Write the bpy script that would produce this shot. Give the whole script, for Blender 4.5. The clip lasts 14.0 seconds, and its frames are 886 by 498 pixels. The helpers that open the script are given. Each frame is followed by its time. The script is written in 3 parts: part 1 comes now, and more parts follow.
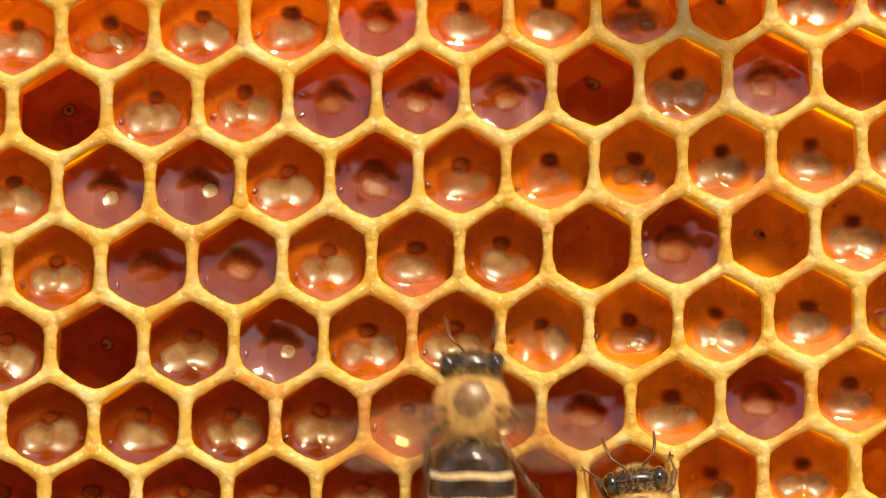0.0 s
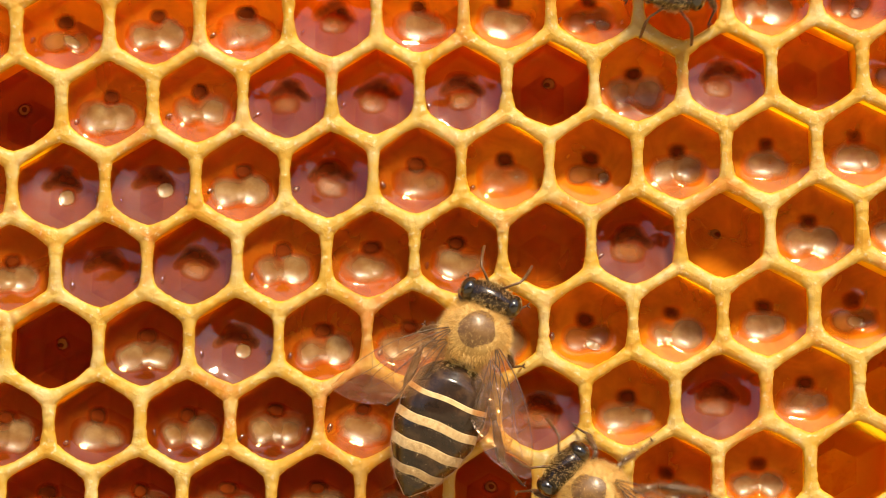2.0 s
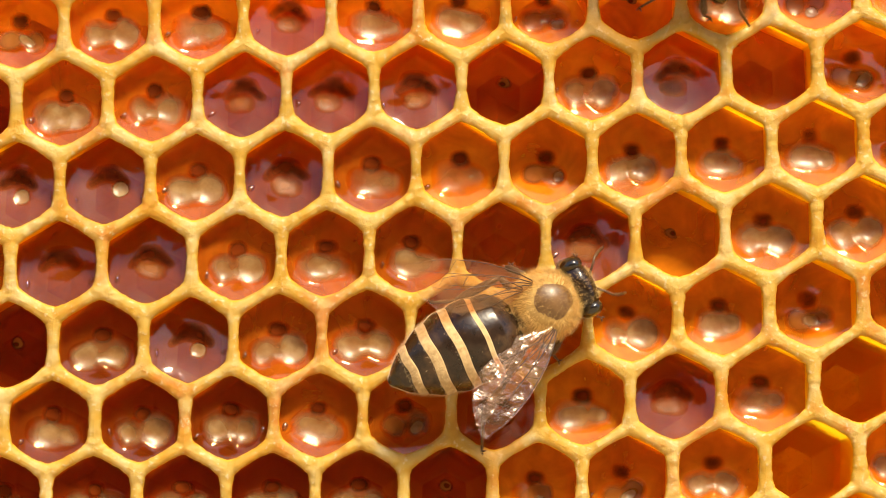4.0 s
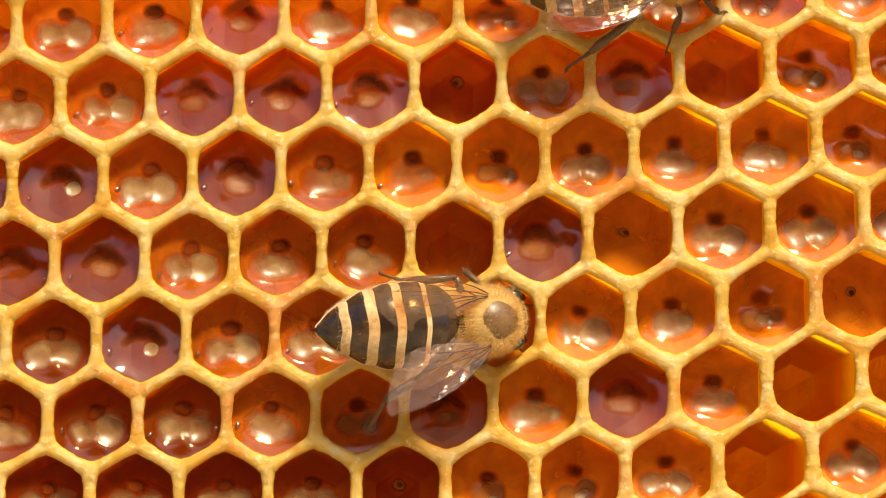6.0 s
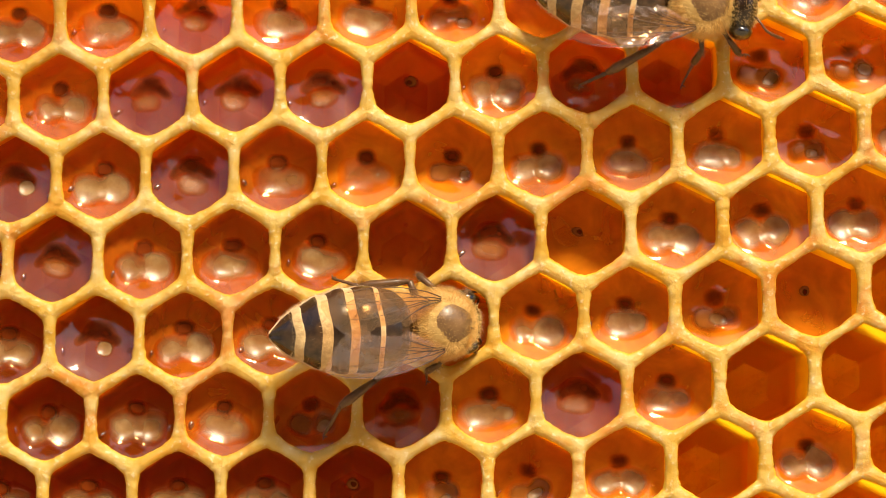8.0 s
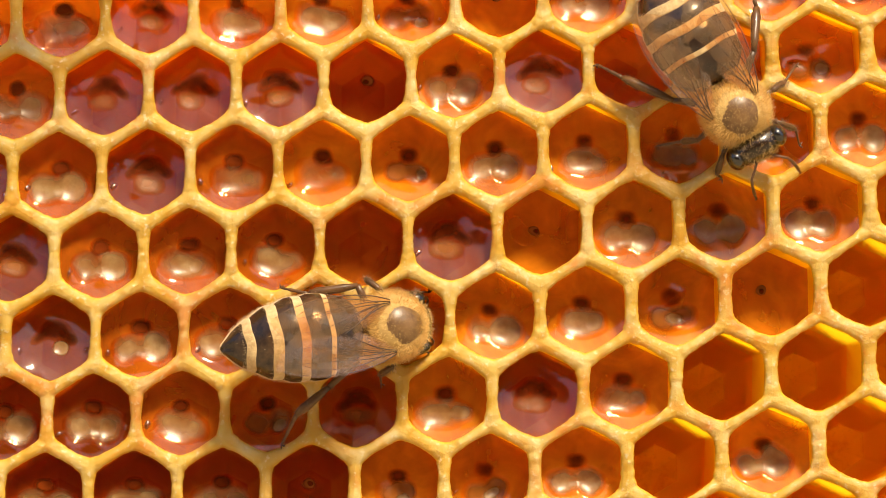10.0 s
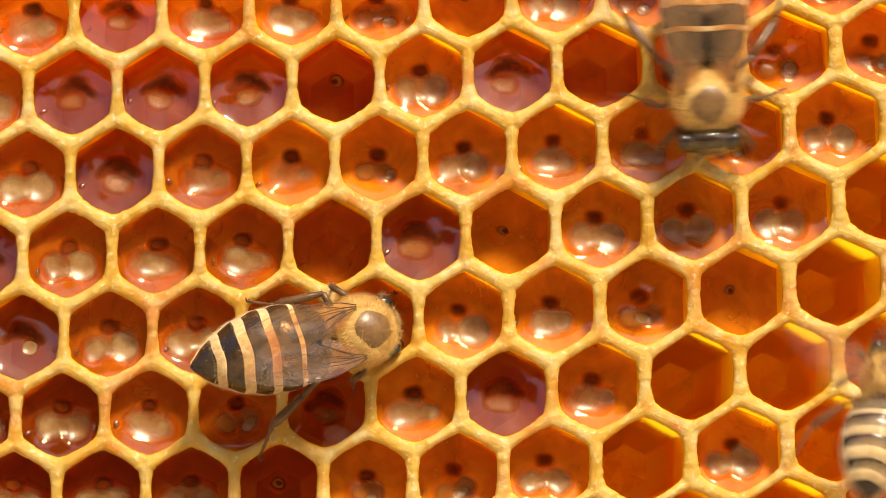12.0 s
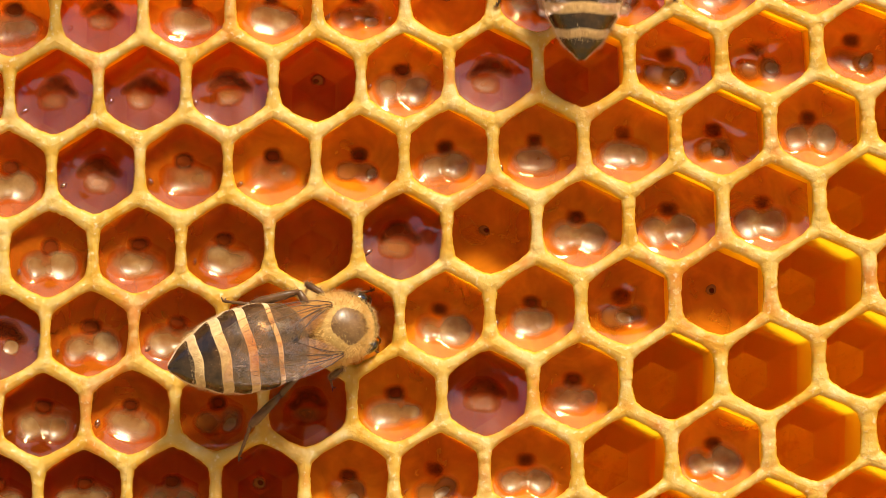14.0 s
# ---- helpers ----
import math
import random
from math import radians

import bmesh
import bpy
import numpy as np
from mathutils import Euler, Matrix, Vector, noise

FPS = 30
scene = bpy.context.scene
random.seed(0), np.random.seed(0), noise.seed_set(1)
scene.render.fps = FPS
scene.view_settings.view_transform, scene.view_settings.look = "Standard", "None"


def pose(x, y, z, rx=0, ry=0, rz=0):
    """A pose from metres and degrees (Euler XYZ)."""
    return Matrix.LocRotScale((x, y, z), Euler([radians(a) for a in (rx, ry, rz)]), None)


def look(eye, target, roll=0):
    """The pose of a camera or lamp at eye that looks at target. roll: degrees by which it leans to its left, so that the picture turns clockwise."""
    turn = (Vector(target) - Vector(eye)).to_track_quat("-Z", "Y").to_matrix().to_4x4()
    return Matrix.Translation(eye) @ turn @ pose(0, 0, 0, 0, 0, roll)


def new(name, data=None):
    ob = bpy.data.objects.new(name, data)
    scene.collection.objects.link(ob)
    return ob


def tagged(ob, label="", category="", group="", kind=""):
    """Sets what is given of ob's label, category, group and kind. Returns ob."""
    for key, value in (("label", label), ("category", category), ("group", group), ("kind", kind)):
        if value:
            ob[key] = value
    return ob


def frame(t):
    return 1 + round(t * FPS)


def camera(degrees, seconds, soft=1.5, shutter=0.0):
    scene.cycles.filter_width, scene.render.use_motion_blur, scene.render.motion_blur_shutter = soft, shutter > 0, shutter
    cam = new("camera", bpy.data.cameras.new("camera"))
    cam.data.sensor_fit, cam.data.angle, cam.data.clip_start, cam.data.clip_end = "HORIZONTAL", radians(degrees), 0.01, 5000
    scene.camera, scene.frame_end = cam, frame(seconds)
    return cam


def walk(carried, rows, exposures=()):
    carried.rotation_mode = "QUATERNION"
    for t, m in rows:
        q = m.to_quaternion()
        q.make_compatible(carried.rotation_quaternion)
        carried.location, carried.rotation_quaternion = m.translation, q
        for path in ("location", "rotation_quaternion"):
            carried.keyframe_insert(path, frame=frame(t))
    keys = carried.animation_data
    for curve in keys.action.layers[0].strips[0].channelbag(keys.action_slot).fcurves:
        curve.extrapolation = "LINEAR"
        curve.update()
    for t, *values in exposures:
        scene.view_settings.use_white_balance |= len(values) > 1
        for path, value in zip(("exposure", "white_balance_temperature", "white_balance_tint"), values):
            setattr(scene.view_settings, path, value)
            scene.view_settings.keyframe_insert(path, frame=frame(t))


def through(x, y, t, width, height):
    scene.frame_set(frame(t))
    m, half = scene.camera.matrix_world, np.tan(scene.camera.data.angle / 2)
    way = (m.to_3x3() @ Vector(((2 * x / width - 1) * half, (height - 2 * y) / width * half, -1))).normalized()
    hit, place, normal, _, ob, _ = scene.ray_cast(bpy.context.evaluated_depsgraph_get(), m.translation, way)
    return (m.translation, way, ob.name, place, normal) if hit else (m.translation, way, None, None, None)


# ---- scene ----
# Close view of a vertical honeycomb, seen with a long macro lens that slides along it.
MM = 0.001
cam = camera(10.18, 14.0, soft=0.8, shutter=0.9)
DIST = 300.0  # millimetres from lens to comb
PATH = [  # seconds, millimetres to the right, millimetres up
    (0, -0.000, 0.000),
    (0.5, 0.634, 0.000),
    (1, 1.342, -0.003),
    (1.5, 2.044, -0.007),
    (2, 2.712, -0.014),
    (2.5, 3.407, -0.024),
    (3, 4.095, -0.037),
    (5.5, 7.546, -0.109),
    (6, 8.299, -0.119),
    (6.5, 9.042, -0.133),
    (7, 9.757, -0.143),
    (7.5, 10.432, -0.150),
    (8, 11.127, -0.160),
    (8.5, 11.829, -0.177),
    (9, 12.531, -0.191),
    (11.5, 15.253, -0.211),
    (12, 15.669, -0.221),
    (12.5, 16.026, -0.232),
    (13, 16.340, -0.238),
    (13.5, 16.602, -0.242),
    (14, 16.806, -0.245),
]
walk(cam, [(t, pose(x * MM, -DIST * MM, z * MM, 90, 0, 0)) for t, x, z in PATH])

# ---- light: sun spread wide by thin cloud, above and before the comb, and open sky ----
SUN_EL, SUN_AZ = 53.0, 160.0  # degrees; azimuth clockwise from +y
world = bpy.data.worlds.new("sky")
scene.world = world
world.use_nodes = True
sky = world.node_tree.nodes.new("ShaderNodeTexSky")
sky.sky_type, sky.sun_disc = "NISHITA", False
sky.dust_density, sky.air_density = 2.5, 1.0
sky.sun_elevation, sky.sun_rotation = radians(SUN_EL), radians(SUN_AZ)
back = world.node_tree.nodes["Background"]
back.inputs["Strength"].default_value = 0.12
world.node_tree.links.new(sky.outputs[0], back.inputs[0])
sun_data = bpy.data.lights.new("sun", "SUN")
sun_data.energy, sun_data.angle, sun_data.color = 5.0, radians(11), (1.0, 0.86, 0.6)
sun = new("sun", sun_data)
to_sun = Vector((math.sin(radians(SUN_AZ)) * math.cos(radians(SUN_EL)), math.cos(radians(SUN_AZ)) * math.cos(radians(SUN_EL)), math.sin(radians(SUN_EL))))
sun.matrix_world = look(to_sun * 0.5, (0, 0, 0))
scene.view_settings.exposure = 0.55


# ---- materials ----
def material(name):
    m = bpy.data.materials.new(name)
    m.use_nodes = True
    nt = m.node_tree
    return m, nt, nt.nodes["Principled BSDF"], nt.nodes["Material Output"]


def add(nt, kind, **values):
    node = nt.nodes.new(kind)
    for key, value in values.items():
        node.inputs[key].default_value = value
    return node


def noise_ramp(nt, scale, stops, detail=4.0, rough=0.6, coords=None):
    """Colour from a noise of object space; stops: (position, colour)."""
    if coords is None:
        coords = nt.nodes.new("ShaderNodeTexCoord").outputs["Object"]
    tex = add(nt, "ShaderNodeTexNoise", Scale=scale, Detail=detail, Roughness=rough)
    nt.links.new(coords, tex.inputs["Vector"])
    ramp = nt.nodes.new("ShaderNodeValToRGB")
    while len(ramp.color_ramp.elements) < len(stops):
        ramp.color_ramp.elements.new(0.5)
    for e, (p, c) in zip(ramp.color_ramp.elements, stops):
        e.position, e.color = p, (*c, 1)
    nt.links.new(tex.outputs["Fac"], ramp.inputs["Fac"])
    return ramp.outputs["Color"], tex.outputs["Fac"], coords


def bump(nt, height, strength, distance, normal=None):
    b = add(nt, "ShaderNodeBump", Strength=strength, Distance=distance)
    nt.links.new(height, b.inputs["Height"])
    if normal is not None:
        nt.links.new(normal, b.inputs["Normal"])
    return b.outputs["Normal"]


def wax_material(name, stops, stain, crumb, glow, share, rough, coat, grain=1.0, drawn=1.0):
    """Wax: a scattering face and light let through from behind; stained in patches, with fine pale crumbs."""
    m, nt, p, out = material(name)
    color, fac, co = noise_ramp(nt, 380, stops)
    run = nt.nodes.new("ShaderNodeMapping")  # marks drawn out along the cell's depth
    run.inputs["Scale"].default_value = (1.0, drawn, 1.0)
    nt.links.new(co, run.inputs["Vector"])
    patch = add(nt, "ShaderNodeTexNoise", Scale=170.0, Detail=5.0, Roughness=0.7)
    speck = add(nt, "ShaderNodeTexNoise", Scale=3000.0, Detail=3.0, Roughness=0.6)
    fine = add(nt, "ShaderNodeTexNoise", Scale=5200.0, Detail=5.0, Roughness=0.65)
    for tex, low, high, tone in ((patch, 0.53, 0.64, stain), (speck, 0.58, 0.68, crumb)):
        nt.links.new(co if tex is patch else run.outputs[0], tex.inputs["Vector"])
        step = add(nt, "ShaderNodeMapRange", **{"From Min": low, "From Max": high, "To Max": 0.75})
        nt.links.new(tex.outputs["Fac"], step.inputs["Value"])
        mixed = nt.nodes.new("ShaderNodeMix")
        mixed.data_type = "RGBA"
        nt.links.new(step.outputs[0], mixed.inputs["Factor"])
        nt.links.new(color, mixed.inputs[6])
        mixed.inputs[7].default_value = (*tone, 1)
        color = mixed.outputs[2]
    nt.links.new(run.outputs[0], fine.inputs["Vector"])
    nt.links.new(color, p.inputs["Base Color"])
    p.inputs["Roughness"].default_value = rough
    p.inputs["Coat Weight"].default_value, p.inputs["Coat Roughness"].default_value = coat, 0.15
    n = bump(nt, fine.outputs["Fac"], 0.5 * grain, 0.00012)
    n = bump(nt, speck.outputs["Fac"], 0.65 * grain, 0.00018, n)
    n = bump(nt, fac, 0.5 * grain, 0.0004, n)
    nt.links.new(n, p.inputs["Normal"])
    tr = add(nt, "ShaderNodeBsdfTranslucent", Color=(*glow, 1))
    mix = add(nt, "ShaderNodeMixShader", Fac=share)
    nt.links.new(p.outputs[0], mix.inputs[1])
    nt.links.new(tr.outputs[0], mix.inputs[2])
    nt.links.new(mix.outputs[0], out.inputs["Surface"])
    return m


# own wax tones stepped by depth, with brightness inside the cells painted in
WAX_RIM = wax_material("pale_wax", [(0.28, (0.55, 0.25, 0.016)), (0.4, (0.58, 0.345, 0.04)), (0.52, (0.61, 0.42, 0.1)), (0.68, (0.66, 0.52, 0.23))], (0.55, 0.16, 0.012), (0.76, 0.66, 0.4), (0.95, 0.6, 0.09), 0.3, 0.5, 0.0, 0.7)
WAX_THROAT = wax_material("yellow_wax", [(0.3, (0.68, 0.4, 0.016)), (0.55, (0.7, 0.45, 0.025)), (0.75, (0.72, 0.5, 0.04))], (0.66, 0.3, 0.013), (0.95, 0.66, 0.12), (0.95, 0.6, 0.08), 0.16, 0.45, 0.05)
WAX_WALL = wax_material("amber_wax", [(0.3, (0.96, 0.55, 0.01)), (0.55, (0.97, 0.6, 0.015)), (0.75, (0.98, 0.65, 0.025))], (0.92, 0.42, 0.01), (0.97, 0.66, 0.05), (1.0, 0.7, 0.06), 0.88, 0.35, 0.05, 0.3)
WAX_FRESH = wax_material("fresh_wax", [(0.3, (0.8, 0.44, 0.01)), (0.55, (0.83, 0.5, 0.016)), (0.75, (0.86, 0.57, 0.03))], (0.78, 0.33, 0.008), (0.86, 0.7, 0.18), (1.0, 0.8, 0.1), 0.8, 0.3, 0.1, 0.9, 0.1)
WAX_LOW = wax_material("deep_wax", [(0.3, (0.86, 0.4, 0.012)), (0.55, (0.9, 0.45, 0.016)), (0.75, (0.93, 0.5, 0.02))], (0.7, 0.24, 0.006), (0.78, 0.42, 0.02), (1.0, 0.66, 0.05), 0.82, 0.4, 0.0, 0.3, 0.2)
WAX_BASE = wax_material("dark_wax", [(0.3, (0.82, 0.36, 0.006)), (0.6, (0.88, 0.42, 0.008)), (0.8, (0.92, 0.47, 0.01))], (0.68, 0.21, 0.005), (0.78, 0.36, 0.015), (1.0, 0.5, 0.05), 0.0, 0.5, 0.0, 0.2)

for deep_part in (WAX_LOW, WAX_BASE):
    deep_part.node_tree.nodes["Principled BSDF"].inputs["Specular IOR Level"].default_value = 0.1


def honey_material(name, tint, body, cloudy, rough, wave, index):
    """Honey: a tinted see-through body that scatters a share of the light, mirror gloss by Fresnel."""
    m, nt, p, out = material(name)
    nt.nodes.remove(p)
    co = nt.nodes.new("ShaderNodeTexCoord").outputs["Object"]
    tex = add(nt, "ShaderNodeTexNoise", Scale=520.0, Detail=2.0, Roughness=0.5, Distortion=0.6)
    nt.links.new(co, tex.inputs["Vector"])
    n = bump(nt, tex.outputs["Fac"], wave, 0.0006)
    clear = add(nt, "ShaderNodeBsdfTransparent", Color=(*tint, 1))
    tone, fac, _ = noise_ramp(nt, 420, [(0.3, tuple(0.8 * c for c in body)), (0.7, tuple(1.15 * c for c in body))], coords=co)
    scatter = nt.nodes.new("ShaderNodeBsdfDiffuse")
    nt.links.new(tone, scatter.inputs["Color"])
    cloud = add(nt, "ShaderNodeTexNoise", Scale=360.0, Detail=3.0, Roughness=0.55, Distortion=0.8)
    nt.links.new(co, cloud.inputs["Vector"])
    share = add(nt, "ShaderNodeMapRange", **{"From Min": 0.3, "From Max": 0.7, "To Min": cloudy * 0.6, "To Max": cloudy * 1.4})
    nt.links.new(cloud.outputs["Fac"], share.inputs["Value"])
    within = nt.nodes.new("ShaderNodeMixShader")
    nt.links.new(share.outputs[0], within.inputs[0])
    nt.links.new(clear.outputs[0], within.inputs[1])
    nt.links.new(scatter.outputs[0], within.inputs[2])
    gloss = add(nt, "ShaderNodeBsdfGlossy", Color=(1, 1, 1, 1), Roughness=rough)
    haze = add(nt, "ShaderNodeTexNoise", Scale=330.0, Detail=3.0, Roughness=0.6)
    nt.links.new(co, haze.inputs["Vector"])
    spread = add(nt, "ShaderNodeMapRange", **{"From Min": 0.3, "From Max": 0.7, "To Min": rough * 0.4, "To Max": rough * 2.2})
    nt.links.new(haze.outputs["Fac"], spread.inputs["Value"])
    nt.links.new(spread.outputs[0], gloss.inputs["Roughness"])
    fres = add(nt, "ShaderNodeFresnel", IOR=index)
    mix = nt.nodes.new("ShaderNodeMixShader")
    nt.links.new(n, gloss.inputs["Normal"])
    nt.links.new(n, fres.inputs["Normal"])
    nt.links.new(fres.outputs[0], mix.inputs[0])
    nt.links.new(within.outputs[0], mix.inputs[1])
    nt.links.new(gloss.outputs[0], mix.inputs[2])
    nt.links.new(mix.outputs[0], out.inputs["Surface"])
    return m


HONEY = honey_material("honey", (0.98, 0.82, 0.52), (0.72, 0.225, 0.009), 0.6, 0.04, 0.05, 1.48)
HONEY_OLD = honey_material("old_honey", (0.92, 0.68, 0.4), (0.52, 0.125, 0.007), 0.45, 0.04, 0.07, 1.48)
HONEY_DEEP = honey_material("deep_honey", (0.75, 0.4, 0.2), (0.34, 0.075, 0.006), 0.28, 0.05, 0.16, 1.46)
HONEY_RED = honey_material("red_honey", (0.6, 0.26, 0.12), (0.28, 0.04, 0.003), 0.35, 0.045, 0.1, 1.5)
# index raised so that the added beads flash white
GLINT = honey_material("glint_honey", (0.98, 0.85, 0.6), (0.5, 0.2, 0.03), 0.05, 0.16, 0.0, 2.3)


def gloss_material(name, stops, rough, scale=900, coat=0.0, bump_by=0.2, sheen=0.0, spec=0.5):
    m, nt, p, out = material(name)
    color, fac, co = noise_ramp(nt, scale, stops)
    nt.links.new(color, p.inputs["Base Color"])
    p.inputs["Roughness"].default_value = rough
    p.inputs["Specular IOR Level"].default_value = spec
    p.inputs["Coat Weight"].default_value, p.inputs["Coat Roughness"].default_value = coat, 0.08
    p.inputs["Sheen Weight"].default_value = sheen
    nt.links.new(bump(nt, fac, bump_by, 0.0001), p.inputs["Normal"])
    return m


def blob_material(name, stops, rough, spec, density):
    """Half clear honey bodies and painted reflections: silky gloss, thinning out at the margin."""
    m = gloss_material(name, stops, rough, 700, 0.0, 0.1, spec=spec)
    nt = m.node_tree
    p, out = nt.nodes["Principled BSDF"], nt.nodes["Material Output"]
    co = nt.nodes.new("ShaderNodeTexCoord").outputs["Object"]
    mp = nt.nodes.new("ShaderNodeMapping")
    mp.inputs["Scale"].default_value, mp.inputs["Rotation"].default_value = (9.0, 1.0, 1.0), (0, 0.2, 0)
    nt.links.new(co, mp.inputs["Vector"])
    lines = add(nt, "ShaderNodeTexNoise", Scale=420.0, Detail=3.0, Roughness=0.6)
    nt.links.new(mp.outputs[0], lines.inputs["Vector"])
    old = p.inputs["Normal"].links[0].from_socket
    nt.links.new(bump(nt, lines.outputs["Fac"], 0.12, 0.0001, old), p.inputs["Normal"])
    cloud = add(nt, "ShaderNodeTexNoise", Scale=650.0, Detail=2.0, Roughness=0.5)
    nt.links.new(co, cloud.inputs["Vector"])
    lift = add(nt, "ShaderNodeMapRange", **{"From Min": 0.3, "From Max": 0.7, "To Min": -0.25, "To Max": 0.1})
    nt.links.new(cloud.outputs["Fac"], lift.inputs["Value"])
    body = nt.nodes.new("ShaderNodeAttribute")
    body.attribute_name = "thickness"
    share = nt.nodes.new("ShaderNodeMath")
    share.operation, share.use_clamp = "MULTIPLY_ADD", True
    nt.links.new(body.outputs["Fac"], share.inputs[0])
    share.inputs[1].default_value = density
    nt.links.new(lift.outputs[0], share.inputs[2])
    clear = add(nt, "ShaderNodeBsdfTransparent", Color=(0.97, 0.8, 0.5, 1))
    mix = nt.nodes.new("ShaderNodeMixShader")
    nt.links.new(share.outputs[0], mix.inputs[0])
    nt.links.new(clear.outputs[0], mix.inputs[1])
    nt.links.new(p.outputs[0], mix.inputs[2])
    nt.links.new(mix.outputs[0], out.inputs["Surface"])
    return m


# pale colour standing in for bright sky mirrored in the honey
BLOB = blob_material("pale_reflection", [(0.32, (0.2, 0.08, 0.017)), (0.5, (0.27, 0.145, 0.048)), (0.7, (0.37, 0.245, 0.115))], 0.33, 0.6, 0.85)
# amber colour painting darker reflections onto the pools
BLOB_AMBER = blob_material("amber_reflection", [(0.3, (0.22, 0.06, 0.006)), (0.7, (0.28, 0.1, 0.014))], 0.3, 0.3, 0.9)
# one dark colour for real pits and for painted dark reflections
PIT_AND_REFLECTION = blob_material("dark_pit_and_reflection", [(0.3, (0.09, 0.012, 0.001)), (0.7, (0.15, 0.026, 0.002))], 0.6, 0.03, 1.3)
AMBER_RING = blob_material("ring_honey", [(0.3, (0.2, 0.06, 0.007)), (0.7, (0.32, 0.14, 0.03))], 0.36, 0.2, 1.6)
CHITIN = gloss_material("dark_chitin", [(0.3, (0.012, 0.006, 0.004)), (0.6, (0.026, 0.013, 0.007)), (0.8, (0.06, 0.03, 0.014))], 0.24, 1500, 0.3, 0.35, spec=0.4)
ABDOMEN_DARK = gloss_material("dark_abdomen", [(0.3, (0.014, 0.008, 0.005)), (0.5, (0.03, 0.016, 0.01)), (0.75, (0.11, 0.055, 0.024))], 0.23, 700, 0.0, 0.5, spec=0.5)
VEIN = gloss_material("wing_vein", [(0.3, (0.04, 0.02, 0.009)), (0.7, (0.09, 0.045, 0.018))], 0.5)
CHITIN_BROWN = gloss_material("brown_chitin", [(0.3, (0.05, 0.022, 0.009)), (0.7, (0.15, 0.07, 0.025))], 0.35, 1500, 0.1, 0.3, spec=0.35)
THORAX = gloss_material("brown_thorax", [(0.3, (0.1, 0.048, 0.017)), (0.7, (0.21, 0.11, 0.04))], 0.4, 1500, 0.05, 0.4)
def hair_material(name, stops, through):
    """Hair that lets part of the light through."""
    m = gloss_material(name, stops, 0.6, 900, 0.0, 0.0, 0.3)
    nt = m.node_tree
    p, out = nt.nodes["Principled BSDF"], nt.nodes["Material Output"]
    glow = nt.nodes.new("ShaderNodeBsdfTranslucent")
    nt.links.new(p.inputs["Base Color"].links[0].from_socket, glow.inputs["Color"])
    mix = add(nt, "ShaderNodeMixShader", Fac=through)
    nt.links.new(p.outputs[0], mix.inputs[1])
    nt.links.new(glow.outputs[0], mix.inputs[2])
    nt.links.new(mix.outputs[0], out.inputs["Surface"])
    return m


BAND = gloss_material("tan_hair_band", [(0.3, (0.4, 0.25, 0.1)), (0.6, (0.58, 0.4, 0.19)), (0.8, (0.68, 0.52, 0.29))], 0.75, 3000, 0.0, 0.6, 0.4)
BAND_HAIR = hair_material("tan_hair", [(0.3, (0.5, 0.33, 0.14)), (0.7, (0.72, 0.54, 0.3))], 0.4)
FUZZ = hair_material("golden_hair", [(0.3, (0.66, 0.42, 0.11)), (0.6, (0.8, 0.56, 0.2)), (0.8, (0.88, 0.7, 0.36))], 0.45)
FUZZ_DARK = hair_material("brown_hair", [(0.3, (0.16, 0.09, 0.035)), (0.7, (0.4, 0.25, 0.1))], 0.3)
DOWN = gloss_material("golden_down", [(0.3, (0.36, 0.21, 0.06)), (0.7, (0.56, 0.37, 0.13))], 0.9, 2500, 0.0, 0.5)
EYE = gloss_material("eye_facets", [(0.3, (0.008, 0.006, 0.005)), (0.7, (0.02, 0.014, 0.01))], 0.2, 2500, 0.7, 0.3)


def wing_material():
    m, nt, p, out = material("wing_membrane")
    nt.nodes.remove(p)
    co = nt.nodes.new("ShaderNodeTexCoord").outputs["Object"]
    tex = add(nt, "ShaderNodeTexNoise", Scale=700.0, Detail=3.0)
    nt.links.new(co, tex.inputs["Vector"])
    n = bump(nt, tex.outputs["Fac"], 0.6, 0.0005)
    clear = add(nt, "ShaderNodeBsdfTransparent", Color=(0.95, 0.8, 0.62, 1))
    gloss = add(nt, "ShaderNodeBsdfGlossy", Color=(1.0, 0.84, 0.72, 1), Roughness=0.14)
    milk = add(nt, "ShaderNodeBsdfDiffuse", Color=(0.76, 0.5, 0.3, 1))
    nt.links.new(n, gloss.inputs["Normal"])
    m1, m2 = add(nt, "ShaderNodeMixShader", Fac=0.065), add(nt, "ShaderNodeMixShader", Fac=0.05)
    nt.links.new(clear.outputs[0], m1.inputs[1])
    nt.links.new(gloss.outputs[0], m1.inputs[2])
    nt.links.new(m1.outputs[0], m2.inputs[1])
    nt.links.new(milk.outputs[0], m2.inputs[2])
    nt.links.new(m2.outputs[0], out.inputs["Surface"])
    return m


WING = wing_material()


# ---- mesh helpers (all lengths in millimetres) ----
def mesh(name, verts, faces, materials, slots=None, smooth=True):
    me = bpy.data.meshes.new(name)
    me.from_pydata([(x * MM, y * MM, z * MM) for x, y, z in verts], [], faces)
    for m in materials:
        me.materials.append(m)
    if slots is not None:
        me.polygons.foreach_set("material_index", slots)
    me.polygons.foreach_set("use_smooth", [smooth] * len(me.polygons))
    me.update()
    return me


def part(name, me, parent, label="", at=None):
    ob = new(name, me)
    ob.parent = parent
    if at is not None:
        ob.matrix_basis = at
    return tagged(ob, label)


